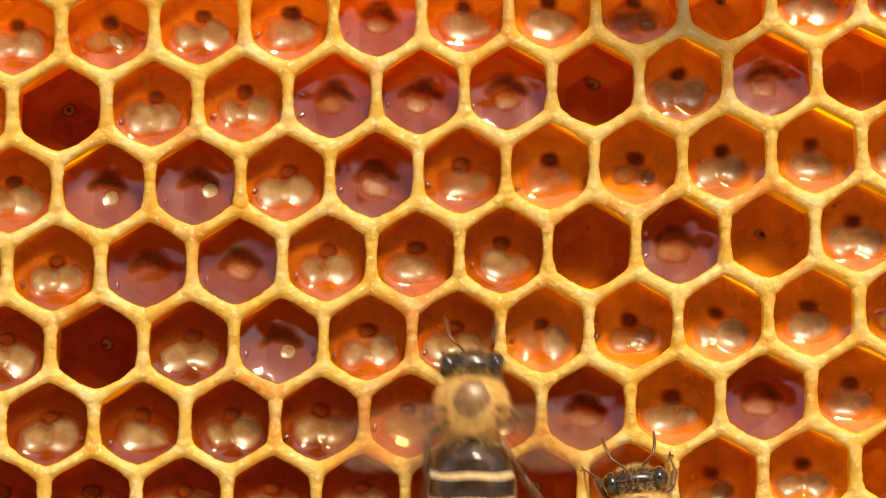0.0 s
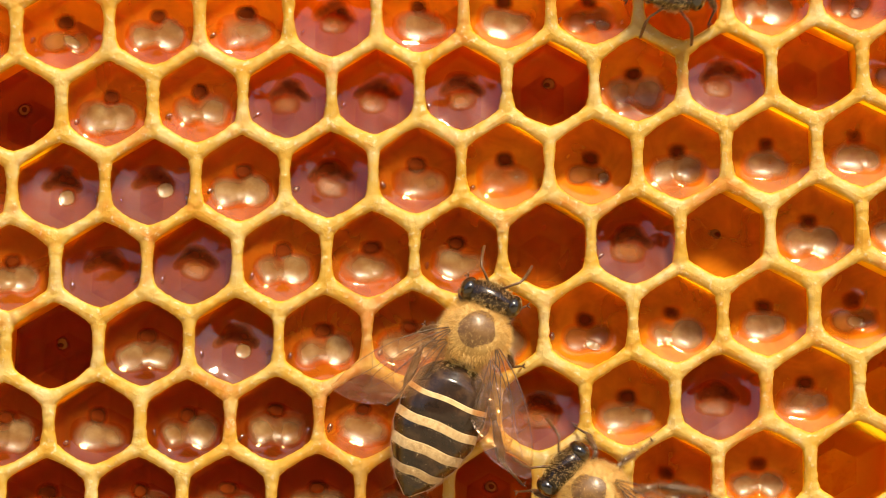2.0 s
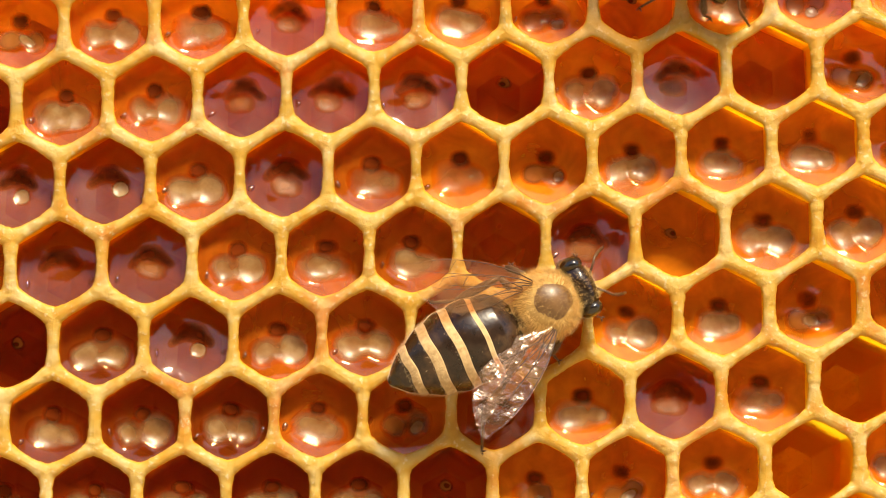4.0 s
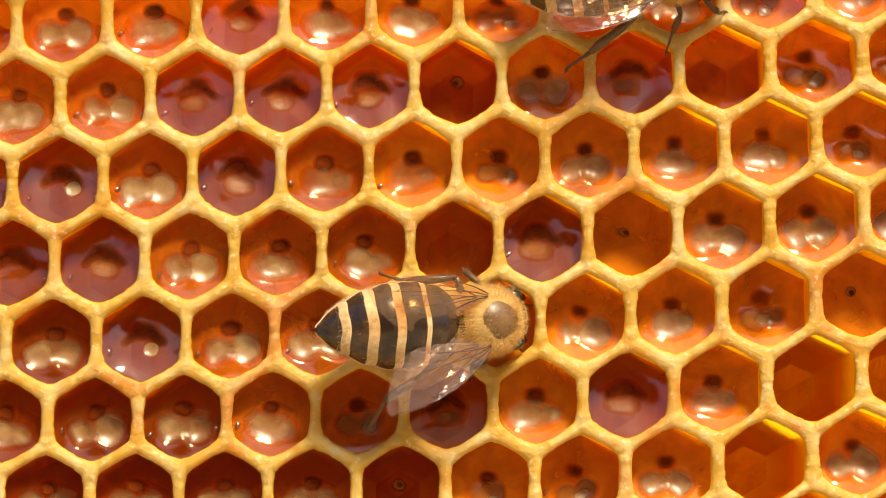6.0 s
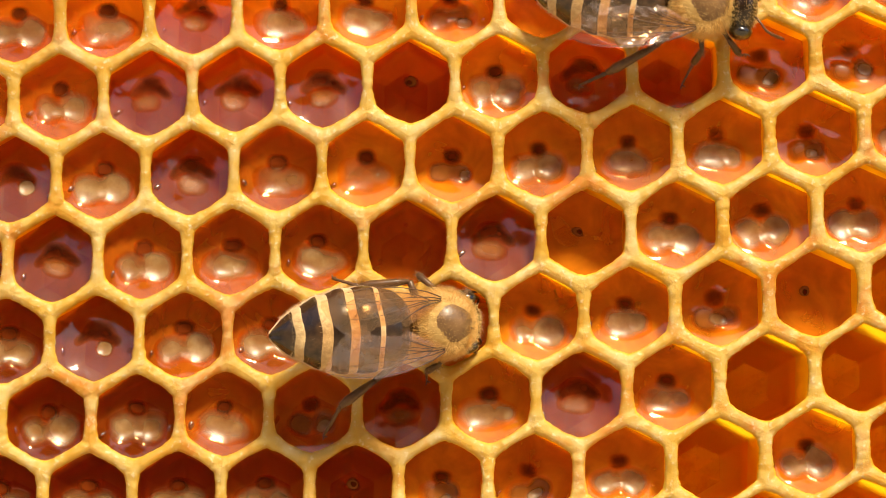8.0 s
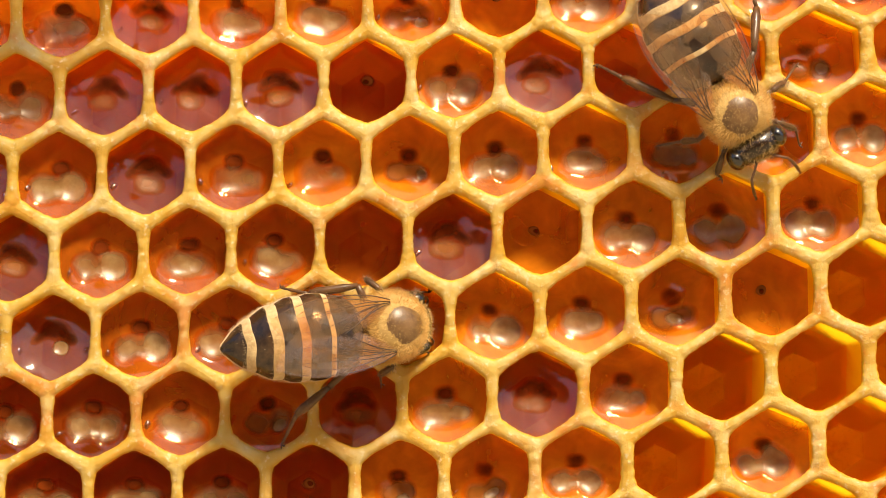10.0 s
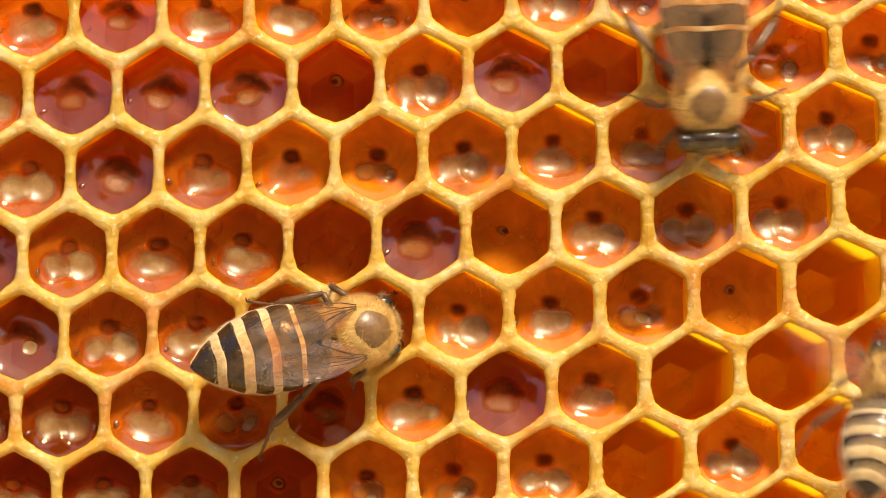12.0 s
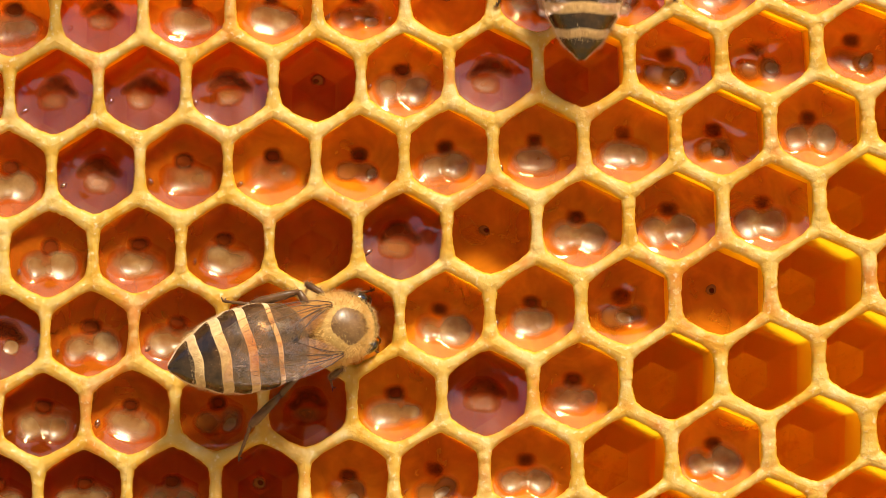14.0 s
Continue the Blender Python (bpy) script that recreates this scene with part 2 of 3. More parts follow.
def loft(rings, close_start=True, close_end=True):
    """Verts and faces of a skin over equal closed rings of points."""
    n = len(rings[0])
    verts = [p for r in rings for p in r]
    faces = [(k * n + i, k * n + (i + 1) % n, (k + 1) * n + (i + 1) % n, (k + 1) * n + i) for k in range(len(rings) - 1) for i in range(n)]
    if close_start:
        faces.append(tuple(range(n))[::-1])
    if close_end:
        faces.append(tuple(range((len(rings) - 1) * n, len(rings) * n)))
    return verts, faces


def tube(points, radii, n=7):
    """A skin round a chain of points."""
    rings = []
    pts = [Vector(p) for p in points]
    for k, p in enumerate(pts):
        d = (pts[min(k + 1, len(pts) - 1)] - pts[max(k - 1, 0)]).normalized()
        u = d.cross(Vector((0.31, 0.2, 0.93))).normalized()
        v = d.cross(u)
        rings.append([tuple(p + radii[k] * (math.cos(a) * u + math.sin(a) * v)) for a in [2 * math.pi * i / n for i in range(n)]])
    return loft(rings)


def joined(*pieces):
    verts, faces = [], []
    for v, f in pieces:
        faces += [tuple(i + len(verts) for i in face) for face in f]
        verts += list(v)
    return verts, faces


def ball(cx, cy, cz, rx, ry, rz, n=20, m=12, wob=0.0, power=1.0):
    rings = []
    for k in range(m + 1):
        a = math.pi * (0.02 + 0.96 * k / m)
        s, c = math.sin(a) ** power, math.cos(a)
        ring = []
        for i in range(n):
            b = 2 * math.pi * i / n
            d = Vector((c, s * math.cos(b), s * math.sin(b)))
            w = 1 + wob * noise.noise(d * 2.1 + Vector((cx, cy, cz)))
            ring.append((cx + rx * d.x * w, cy + ry * d.y * w, cz + rz * d.z * w))
        rings.append(ring)
    return loft(rings)


# ---- unseen helpers behind the camera: a tall dark screen and a pale bounce ground ----
def slab(name, x0, x1, y0, y1, z0, z1, mat, label):
    v = [(x, y, z) for z in (z0, z1) for x, y in ((x0, y0), (x1, y0), (x1, y1), (x0, y1))]
    f = [(3, 2, 1, 0), (4, 5, 6, 7), (0, 1, 5, 4), (1, 2, 6, 5), (2, 3, 7, 6), (3, 0, 4, 7)]
    return tagged(new(name, mesh(name, v, f, [mat], smooth=False)), label, kind="structure")


# screen added so that honey and bees mirror something dark
DARK_SCREEN = gloss_material("dark_screen", [(0.3, (0.02, 0.03, 0.01)), (0.7, (0.06, 0.08, 0.025))], 0.9, 9, 0.0, 0.3)
# pale tone chosen to throw sunlight up into the cells
BOUNCE = gloss_material("pale_bounce", [(0.3, (0.34, 0.26, 0.15)), (0.7, (0.46, 0.36, 0.22))], 0.95, 12, 0.0, 0.4)
slab("screen_south", -4000, 4000, -4900, -4000, -400, 2200, DARK_SCREEN, "tall unseen dark screen for reflections")
slab("bounce_ground", -4000, 4000, -4900, 500, -440, -400, BOUNCE, "unseen pale ground added to bounce light")


# ---- honeycomb ----
X_FIT = [11.6522, -0.521, -0.2186, 0.129, 37.4684, 0.5605, -0.1301, 1.0818, 0.3727, 1.5965]
Z_FIT = [0.2399, -17.3417, -0.0611, 0.5229, 2.2154, 0.2514, -0.4182, 1.067, 0.769, 0.432]


def lattice(a, b):
    """Millimetres in the comb's plane of the grid point (a, b); the comb was built slightly bent and sloping."""
    u, v = (a - 7) / 7, (b - 3) / 3.5
    terms = [u ** p * v ** q for p in range(4) for q in range(4 - p)]
    return Vector((sum(c * t for c, t in zip(X_FIT, terms)), sum(c * t for c, t in zip(Z_FIT, terms))))


def ruffle(x, z, f, seed=0.0):
    return noise.noise(Vector((x * f, z * f, seed)))


# what each cell holds: o empty, f clear even honey, c empty with a ringed base, m shallow honey, P full pool, Q pool
# with a painted amber reflection,
# S one lump painted for a pale sky reflection, L two, R two, the second bright
FILL = [
    "mSmSmLSmSmmSmSmmmmm",
    "SLRmLSQSSmcRmSmmmmm",
    "LScLRQQQcLQfmmmmooo",
    "QLRPPLQSSmLSSmLoooo",
    "SLLPQRSSfQcLLLooooo",
    "RLLcLPLLRmRSmcooooo",
    "cSLSRLSmQSQSooooooo",
    "LmmmLLLLcmmLoRooooo",
    "LmmLmSLmmSmoooooooo",
    "SLmSmmLSmmooooooooo",
]
ROW_FIRST, COL_FIRST = -1, -2  # row and column of the first cell of FILL
SEG = 18  # steps along one edge of a cell


def cell_frame(i, j):
    a, b = i + 0.5 * (j % 2), j
    c = lattice(a, b)
    near = [lattice(a + p, b + q) for p, q in ((1, 0), (0.5, -1), (-0.5, -1), (-1, 0), (-0.5, 1), (0.5, 1))]
    corners = [(c + near[k] + near[(k + 1) % 6]) / 3 for k in range(6)]
    rim = []
    for k in range(6):
        p, q = corners[k], corners[(k + 1) % 6]
        for s in range(SEG):
            rim.append(p.lerp(q, s / SEG))
    return c, rim


def slant(c):
    """Millimetres by which a cell's axis runs to the right and up in each millimetre of depth."""
    return Vector((0.05 - 0.0055 * max(c.x + 10, 0) + 0.00002 * c.x * c.x, -0.115))


def wall_ring(c, rim, depth, inset):
    s = slant(c) * depth
    return [((c + (p - c) * (1 - inset)) + s, depth) for p in rim]


def cell_mesh(i, j, rng, wall_wax):
    c, rim = cell_frame(i, j)
    f, n = rng.uniform(0.92, 0.94), 6.5
    size = sum((p - c).length for p in rim) / len(rim)
    rings, tone = [], []
    opening = []
    for p in rim:
        d = p - c
        r = ((d.length * f) ** -n + (size * (0.967 + 0.058 * d.normalized().y)) ** -n) ** (-1 / n)
        r *= 1 + 0.02 * ruffle(p.x, p.y, 0.9, 3) + 0.016 * ruffle(p.x, p.y, 3.0, 9) + 0.015 * ruffle(p.x, p.y, 7.5, 13)
        opening.append(c + d.normalized() * r)
    top = [0.16 * ruffle(p.x, p.y, 0.35, 1) + 0.10 * ruffle(p.x, p.y, 1.3, 5) + 0.07 * ruffle(p.x, p.y, 4.0, 7) for p in rim]
    def ring(k, lift):
        out = []
        for p, o, h in zip(rim, opening, top):
            q = p.lerp(o, k)
            w = 0.06 * ruffle(q.x, q.y, 5.0, 2 + i * 0.37 * (k > 0)) * (k > 0)
            out.append((q, h + lift + w))
        return out
    rings += [ring(0, 0.0), ring(0.3, 0.015), ring(0.6, 0.06), ring(0.85, 0.15), ring(1.0, 0.32)]
    wall = wall_ring(c, rim, 1.5, 0.035)
    rings.append([(o.lerp(w, 0.25) , 0.62) for (o, w) in zip(opening, [w[0] for w in wall])])
    rings.append([(o.lerp(w, 0.75), 1.0) for (o, w) in zip(opening, [w[0] for w in wall])])
    deep = 6.6
    for depth in (1.6, 2.4, 3.3, 4.2, 5.0, 5.7, 6.2):
        rings.append([(p + Vector((0.03 * ruffle(p.x + depth, p.y, 0.9, 4), 0)), depth + 0.0) for p, _ in wall_ring(c, rim, depth, 0.035 + 0.03 * max(0, depth - 4.6) ** 2)])
    base = []
    for k, (p, _) in enumerate(wall_ring(c, rim, deep, 0.24)):
        # three rhombs: the base's corners lie high and low by turns
        t = (k / SEG) % 2
        base.append((p, deep - 0.1 + 0.28 * math.cos(math.pi * t)))
    rings.append(base)
    mid = c + slant(c) * (deep + 0.6)
    for share in (0.66, 0.33, 0.02):
        rings.append([(mid.lerp(p, share), d * share + (deep + 0.75) * (1 - share)) for p, d in base])
    m = len(rim)
    verts = [(p.x, d, p.y) for r in rings for p, d in r]
    faces, slots = [], []
    for k in range(len(rings) - 1):
        for q in range(m):
            faces.append((k * m + q, (k + 1) * m + q, (k + 1) * m + (q + 1) % m, k * m + (q + 1) % m))
            # slot by depth; the tones partly paint how light the inside looks
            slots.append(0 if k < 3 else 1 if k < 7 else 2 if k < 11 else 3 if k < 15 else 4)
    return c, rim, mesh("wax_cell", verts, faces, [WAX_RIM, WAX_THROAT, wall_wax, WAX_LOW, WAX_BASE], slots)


class Pool:
    """A concave honey surface with a climbing edge, wavy within."""

    def __init__(self, c, rim, edge, sink, waves, rng, lean=0.0, side=0.0, climb=0.3):
        self.climb = climb
        self.lean, self.side = lean, side
        self.c, self.rim, self.edge, self.sink, self.waves = c, rim, edge, sink, waves
        self.seed, self.size = rng.uniform(0, 50), sum((p - c).length for p in rim) / len(rim)
        self.lobes = []  # x, z, rx, rz, turn, depth of each dip

    def depth(self, x, z):
        r = min(1.0, math.hypot(x, z) / self.size)
        low = max(0.0, -z / max(0.3, math.hypot(x, z)))  # honey climbs its lower wall
        dep = self.edge + self.sink * (1 - r ** 2.2) - self.climb * low * max(0, r - 0.55) ** 1.6
        dep += self.lean * z + self.side * x
        for lobe in self.lobes:
            dep += lobe[5] * max(0.0, self.swell(x, z, lobe) - 0.28) * 1.3
        return max(0.3, dep) + self.waves * (1 - r * r) * noise.noise(Vector((x * 0.5, z * 0.5, self.seed)))

    def swell(self, x, z, lobe):
        lx, lz, rx, rz, turn = lobe[:5]
        ca, sa = math.cos(turn), math.sin(turn)
        u, v = ((x - lx) * ca + (z - lz) * sa) / rx, (-(x - lx) * sa + (z - lz) * ca) / rz
        d = (abs(u) ** 2.4 + abs(v) ** 2.4) * (1 + 0.4 * noise.noise(Vector((x * 0.75, z * 0.75, self.seed + rx))))
        return math.exp(-1.2 * max(0.0, d) ** 1.15)

    def place(self, x, z, under=0.0):
        dep = self.depth(x, z) + under
        s = slant(self.c) * dep
        return (self.c.x + x + s.x, dep, self.c.y + z + s.y)

    def surface(self, mat):
        rows, m = 12, len(self.rim)
        verts = [self.place(*((p - self.c) * 0.972 * k / rows)) for k in range(rows + 1) for p in self.rim]
        faces = [(k * m + q, (k + 1) * m + q, (k + 1) * m + (q + 1) % m, k * m + (q + 1) % m) for k in range(rows) for q in range(m)]
        return mesh("honey", verts, faces, [mat])

    def dome(self, name, x, z, rx, rz, turn, mat, rng, under=0.04, swell=0.0):
        """A rounded body in the honey, its crown just under the surface."""
        rows, m, ca, sa = 9, 36, math.cos(turn), math.sin(turn)
        k1, k2, p1, p2 = rng.uniform(0.04, 0.12), rng.uniform(0.02, 0.06), rng.uniform(0, 6), rng.uniform(0, 6)
        verts, faces = [], []
        for k in range(rows + 1):
            r = k / rows
            for q in range(m):
                b = 2 * math.pi * q / m
                w = r * (1 + k1 * math.sin(2 * b + p1) + k2 * math.sin(3 * b + p2))
                u, v = rx * w * math.cos(b), rz * w * math.sin(b)
                verts.append(self.place(x + u * ca - v * sa, z + u * sa + v * ca, under + 0.3 * r ** 6 - swell * (1 - r * r)))
        for k in range(rows):
            for q in range(m):
                faces.append((k * m + q, (k + 1) * m + q, (k + 1) * m + (q + 1) % m, k * m + (q + 1) % m))
        return self.bare(name, verts, faces, mat, rows, m)

    def lump(self, name, lobes, mat, proud=0.03, share=2.2):
        """A painted reflection of one or more lobes run together, level with the pool; lobes: (x, z, rx, rz, turn, dip,
        opacity).
        """
        rows, m, edge = 14, 64, math.exp(-1.2)
        fat = sum(a[2] * a[3] for a in lobes)
        x0, z0 = sum(a[0] * a[2] * a[3] for a in lobes) / fat, sum(a[1] * a[2] * a[3] for a in lobes) / fat
        verts, body, reach = [], [], []
        for q in range(m):
            b = 2 * math.pi * q / m
            lo, hi = 0.02, 3.2
            for _ in range(14):
                half = (lo + hi) / 2
                inside = sum(self.swell(x0 + half * math.cos(b), z0 + half * math.sin(b), a) for a in lobes) > edge
                lo, hi = (half, hi) if inside else (lo, half)
            reach.append(lo)
        for k in range(rows + 1):
            r = (k / rows) ** 0.8
            for q in range(m):
                b = 2 * math.pi * q / m
                x, z = x0 + r * reach[q] * math.cos(b), z0 + r * reach[q] * math.sin(b)
                far = math.hypot(x, z) / (0.86 * self.size)
                if far > 1:
                    x, z = x / far, z / far
                each = [self.swell(x, z, a) for a in lobes]
                t = max(0.0, (max(max(each), 0.7 * sum(each)) - edge) / (1 - edge))
                t *= sum(e * a[6] for e, a in zip(each, lobes)) / max(1e-6, sum(each))
                verts.append(self.place(x, z, -proud * (1 - r ** 6)))
                body.append(min(1.0, share * t) * (1 - r ** 20))
        faces = [(k * m + q, (k + 1) * m + q, (k + 1) * m + (q + 1) % m, k * m + (q + 1) % m) for k in range(rows) for q in range(m)]
        me = mesh(name, verts, faces, [mat])
        me.attributes.new("thickness", "FLOAT", "POINT").data.foreach_set("value", body)
        return me

    def bare(self, name, verts, faces, mat, rows, m):
        me = mesh(name, verts, faces, [mat])
        thick = me.attributes.new("thickness", "FLOAT", "POINT")
        thick.data.foreach_set("value", [(1 - (k / rows) ** 2) ** 1.4 for k in range(rows + 1) for q in range(m)])
        return me


comb = tagged(new("honeycomb"), "golden wax honeycomb of open hexagonal cells part filled with honey", "honeycomb")


def build_comb():
    for row, line in enumerate(FILL):
        j = row + ROW_FIRST
        for i, kind in enumerate(line, COL_FIRST):
            rng = random.Random(1000 * j + i + 77)
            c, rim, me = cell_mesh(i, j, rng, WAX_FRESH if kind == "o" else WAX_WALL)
            cell = part("wax_cell", me, comb)
            u = rng.uniform
            if kind == "o":
                continue
            far = min(1.0, max(0.0, (i - 3) / 7))  # fuller towards the older side
            edge, sink, waves, mat = u(1.1, 1.5) + 0.9 * far, 0.1, 0.08, HONEY_OLD if i < 6 else HONEY
            lean, side, climb = u(0.1, 0.16) + 0.05 * far, u(-0.05, 0.05), u(0.55, 0.8)
            if kind == "m":
                edge, waves, climb = edge + 0.5, 0.2, u(0.4, 0.8)
            if kind == "f":
                edge, waves, climb, mat = 3.4, 0.03, 0.1, HONEY_OLD
            if kind in "PQ":
                waves, edge, mat, lean, climb = 0.16, u(1.6, 1.85) + 0.3 * far, HONEY_DEEP, u(0.27, 0.32) - 0.02 * far, 0.3
            elif (i < 4 and j > 3) or (i < 7 and j > 5):
                mat = HONEY_RED if j > 5 and i < 5 else HONEY_DEEP
            if kind == "c":
                edge, sink, waves, lean, climb = 3.6 - 0.5 * far, 0.1, 0.1, 0.1, 0.4
                mat = HONEY_RED if far < 0.1 else HONEY_DEEP if far < 0.5 else HONEY
            pool = Pool(c, rim, edge, sink, waves, rng, lean, side, climb)

            def body(name, x, z, rx, rz, turn, m, label="", **more):
                part(name, pool.dome(name, x, z, rx, rz, turn, m, rng, **more), cell, label)

            pale, amber = "pale lump painted for a sky reflection", "amber lump painted for a darker reflection"
            # every lump is a reflection put into colour and shape, not a solid body
            lumps = []  # lobes, material, label, share
            if kind == "P" and rng.random() < 0.75:
                lumps.append(([(u(0.2, 0.8), u(-0.6, -0.1), u(0.45, 0.65), u(0.4, 0.55), u(-0.6, 0.6), 0.12, 1.0)], BLOB, pale, 2.0))
            # amber heart: a dark figure's reflection painted on the pool
            if kind == "Q":
                lumps.append(([(u(-0.3, 0.2), u(-0.5, -0.25), u(0.9, 1.2), u(0.6, 0.75), u(-0.2, 0.2), 0.06, 0.55)], BLOB_AMBER, amber, 1.5))
            if kind == "m":
                lumps.append(([(u(-0.8, -0.4), u(-0.8, -0.4), u(0.8, 1.1), u(0.7, 0.9), u(-0.5, 0.5), u(-0.2, 0.25), u(0.5, 1.0)), (u(0.4, 0.9), u(-0.8, -0.2), u(0.7, 1.0), u(0.7, 0.9), u(-0.5, 0.5), u(0.1, 0.3), u(0.5, 1.0))], BLOB_AMBER, amber, 1.6))
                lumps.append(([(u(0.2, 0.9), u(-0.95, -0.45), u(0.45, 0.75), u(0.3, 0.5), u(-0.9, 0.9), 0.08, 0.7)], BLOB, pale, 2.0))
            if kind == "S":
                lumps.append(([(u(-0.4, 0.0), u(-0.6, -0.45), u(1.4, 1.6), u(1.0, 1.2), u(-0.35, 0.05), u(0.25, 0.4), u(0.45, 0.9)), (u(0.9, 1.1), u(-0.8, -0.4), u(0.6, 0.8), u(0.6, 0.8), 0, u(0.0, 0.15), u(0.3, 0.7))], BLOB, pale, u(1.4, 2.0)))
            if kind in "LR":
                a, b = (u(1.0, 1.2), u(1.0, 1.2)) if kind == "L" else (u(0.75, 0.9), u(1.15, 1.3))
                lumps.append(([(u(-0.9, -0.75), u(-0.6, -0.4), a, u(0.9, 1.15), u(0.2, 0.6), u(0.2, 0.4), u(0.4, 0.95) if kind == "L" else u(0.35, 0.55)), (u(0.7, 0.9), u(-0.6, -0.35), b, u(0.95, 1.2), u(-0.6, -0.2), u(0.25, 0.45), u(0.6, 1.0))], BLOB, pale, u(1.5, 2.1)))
            for lobes, m, label, share in lumps:
                pool.lobes += lobes
            part("honey", pool.surface(mat), cell)
            if kind == "f":
                continue
            if kind == "c":
                body("ring", u(-0.1, 0.2), u(0.4, 0.6), 0.5, 0.46, 0, AMBER_RING, "amber ring round a dark pit", under=-0.03)
                body("pit", 0.05, 0.5, 0.26, 0.24, 0, PIT_AND_REFLECTION, "dark round pit", under=-0.06)
                continue
            # dark patch paints the camera's reflection into the upper honey
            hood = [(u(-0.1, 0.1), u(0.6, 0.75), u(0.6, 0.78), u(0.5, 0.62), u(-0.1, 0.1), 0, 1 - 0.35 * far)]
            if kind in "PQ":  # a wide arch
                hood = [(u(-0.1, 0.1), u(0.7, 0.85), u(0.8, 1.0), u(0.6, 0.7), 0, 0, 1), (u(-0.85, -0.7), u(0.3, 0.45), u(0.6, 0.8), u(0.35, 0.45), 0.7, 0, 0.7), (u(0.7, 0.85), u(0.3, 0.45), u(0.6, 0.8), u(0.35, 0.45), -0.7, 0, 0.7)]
            part("dark_reflection", pool.lump("dark_reflection", hood, PIT_AND_REFLECTION, 0.015, 0.75 if kind in "PQ" else 1.0), cell, "dark red patch painted for a reflection")
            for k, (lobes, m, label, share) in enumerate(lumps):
                part("reflection_lump", pool.lump("reflection_lump", lobes, m, 0.03 + 0.03 * k, share), cell, label)
            # beads added only for the white glints along the sides
            more = random.Random(500 * j + i)
            for side_x in (-1, 1):
                if more.random() < (0.7 if side_x < 0 else 0.25) - 0.3 * far:
                    bx, bz = side_x * more.uniform(1.85, 2.1), more.uniform(-1.0, -0.3)
                    part("glint_bead", pool.dome("glint_bead", bx, bz, more.uniform(0.13, 0.2), more.uniform(0.2, 0.36), more.uniform(-0.9, 0.3), GLINT, more, under=-0.06, swell=0.09), cell, "small bead added to make a sun glint")
    # the wax sheet that both faces of the comb stand on; unseen, added to block light from behind
    lo, hi = lattice(-3, -2), lattice(17, 9)
    v = [(x, y, z) for y in (9.4, 10.0) for x, z in ((lo.x - 4, hi.y - 4), (hi.x + 4, hi.y - 4), (hi.x + 4, lo.y + 4), (lo.x - 4, lo.y + 4))]
    part("blocking_midrib", mesh("blocking_midrib", v, [(3, 2, 1, 0), (4, 5, 6, 7), (0, 1, 5, 4), (1, 2, 6, 5), (2, 3, 7, 6), (3, 0, 4, 7)], [WAX_BASE], smooth=False), comb, "unseen wax sheet that blocks light behind the cells")


build_comb()


# ---- bees (local x ahead, y to the left, z off the back; origin in the thorax) ----
def hairs(points, length, spread, rng, width=0.02, lean=(-0.35, 0, 0)):
    """Many fine hairs; points: (place, outward)."""
    verts, faces = [], []
    for p, nrm in points:
        d = (nrm + Vector(lean) + spread * Vector((rng.gauss(0, 1), rng.gauss(0, 1), rng.gauss(0, 1)))).normalized()
        s = d.cross(Vector((rng.random() - 0.5, rng.random() - 0.5, rng.random() - 0.5))).normalized() * width
        tip = p + d * length * rng.uniform(0.6, 1.2)
        k = len(verts)
        mid = p.lerp(tip, 0.55) + s * rng.uniform(-2, 2)
        verts += [tuple(p - s), tuple(p + s), tuple(mid + s * 0.7), tuple(mid - s * 0.7), tuple(tip)]
        faces += [(k, k + 1, k + 2, k + 3), (k + 3, k + 2, k + 4)]
    return verts, faces


def on_ball(cx, cy, cz, rx, ry, rz, count, rng, keep=lambda d: True):
    out = []
    while len(out) < count:
        d = Vector((rng.gauss(0, 1), rng.gauss(0, 1), rng.gauss(0, 1))).normalized()
        if keep(d):
            out.append((Vector((cx + rx * d.x * 0.97, cy + ry * d.y * 0.97, cz + rz * d.z * 0.97)), Vector((d.x / rx, d.y / ry, d.z / rz)).normalized()))
    return out


ABDOMEN = [(-1.9, 0.7), (-2.3, 1.5), (-3.0, 2.1), (-4.0, 2.42), (-5.2, 2.52), (-6.5, 2.4), (-7.7, 2.05), (-8.8, 1.5), (-9.7, 0.85), (-10.4, 0.2)]


def girth(x):
    for (x0, r0), (x1, r1) in zip(ABDOMEN, ABDOMEN[1:]):
        if x1 <= x <= x0:
            t = (x0 - x) / (x0 - x1)
            return r0 + (r1 - r0) * t
    return ABDOMEN[0][1] if x > ABDOMEN[0][0] else 0.15


def droop(x):
    return -0.15 - 0.035 * (x + 2.1) ** 2 * 0.3


def segment_mesh(x0, x1, band, lift):
    """One overlapping ring of the abdomen, front x0 to rear x1; its front share band is tan and hairy."""
    rings, slots, n, m = [], [], 48, 24
    for k in range(m + 1):
        t = k / m
        x = x0 + (x1 - x0) * t
        r = girth(x) + lift * math.sin(math.pi * min(1, 0.15 + t)) + 0.05 * t
        if k == m:
            r -= 0.12
        rings.append([(x + 0.05 * math.sin(5 * a), r * math.cos(a), droop(x) + r * 0.9 * math.sin(a)) for a in [2 * math.pi * q / n for q in range(n)]])
    verts, faces = loft(rings)
    for k in range(m):
        for q in range(n):
            a = 2 * math.pi * (q + 0.5) / n
            slots.append(1 if (k + 0.5) / m < band or math.sin(a) < 0.16 else 0)
    slots += [0, 0]
    return mesh("abdomen_segment", verts, faces, [ABDOMEN_DARK, BAND], slots)


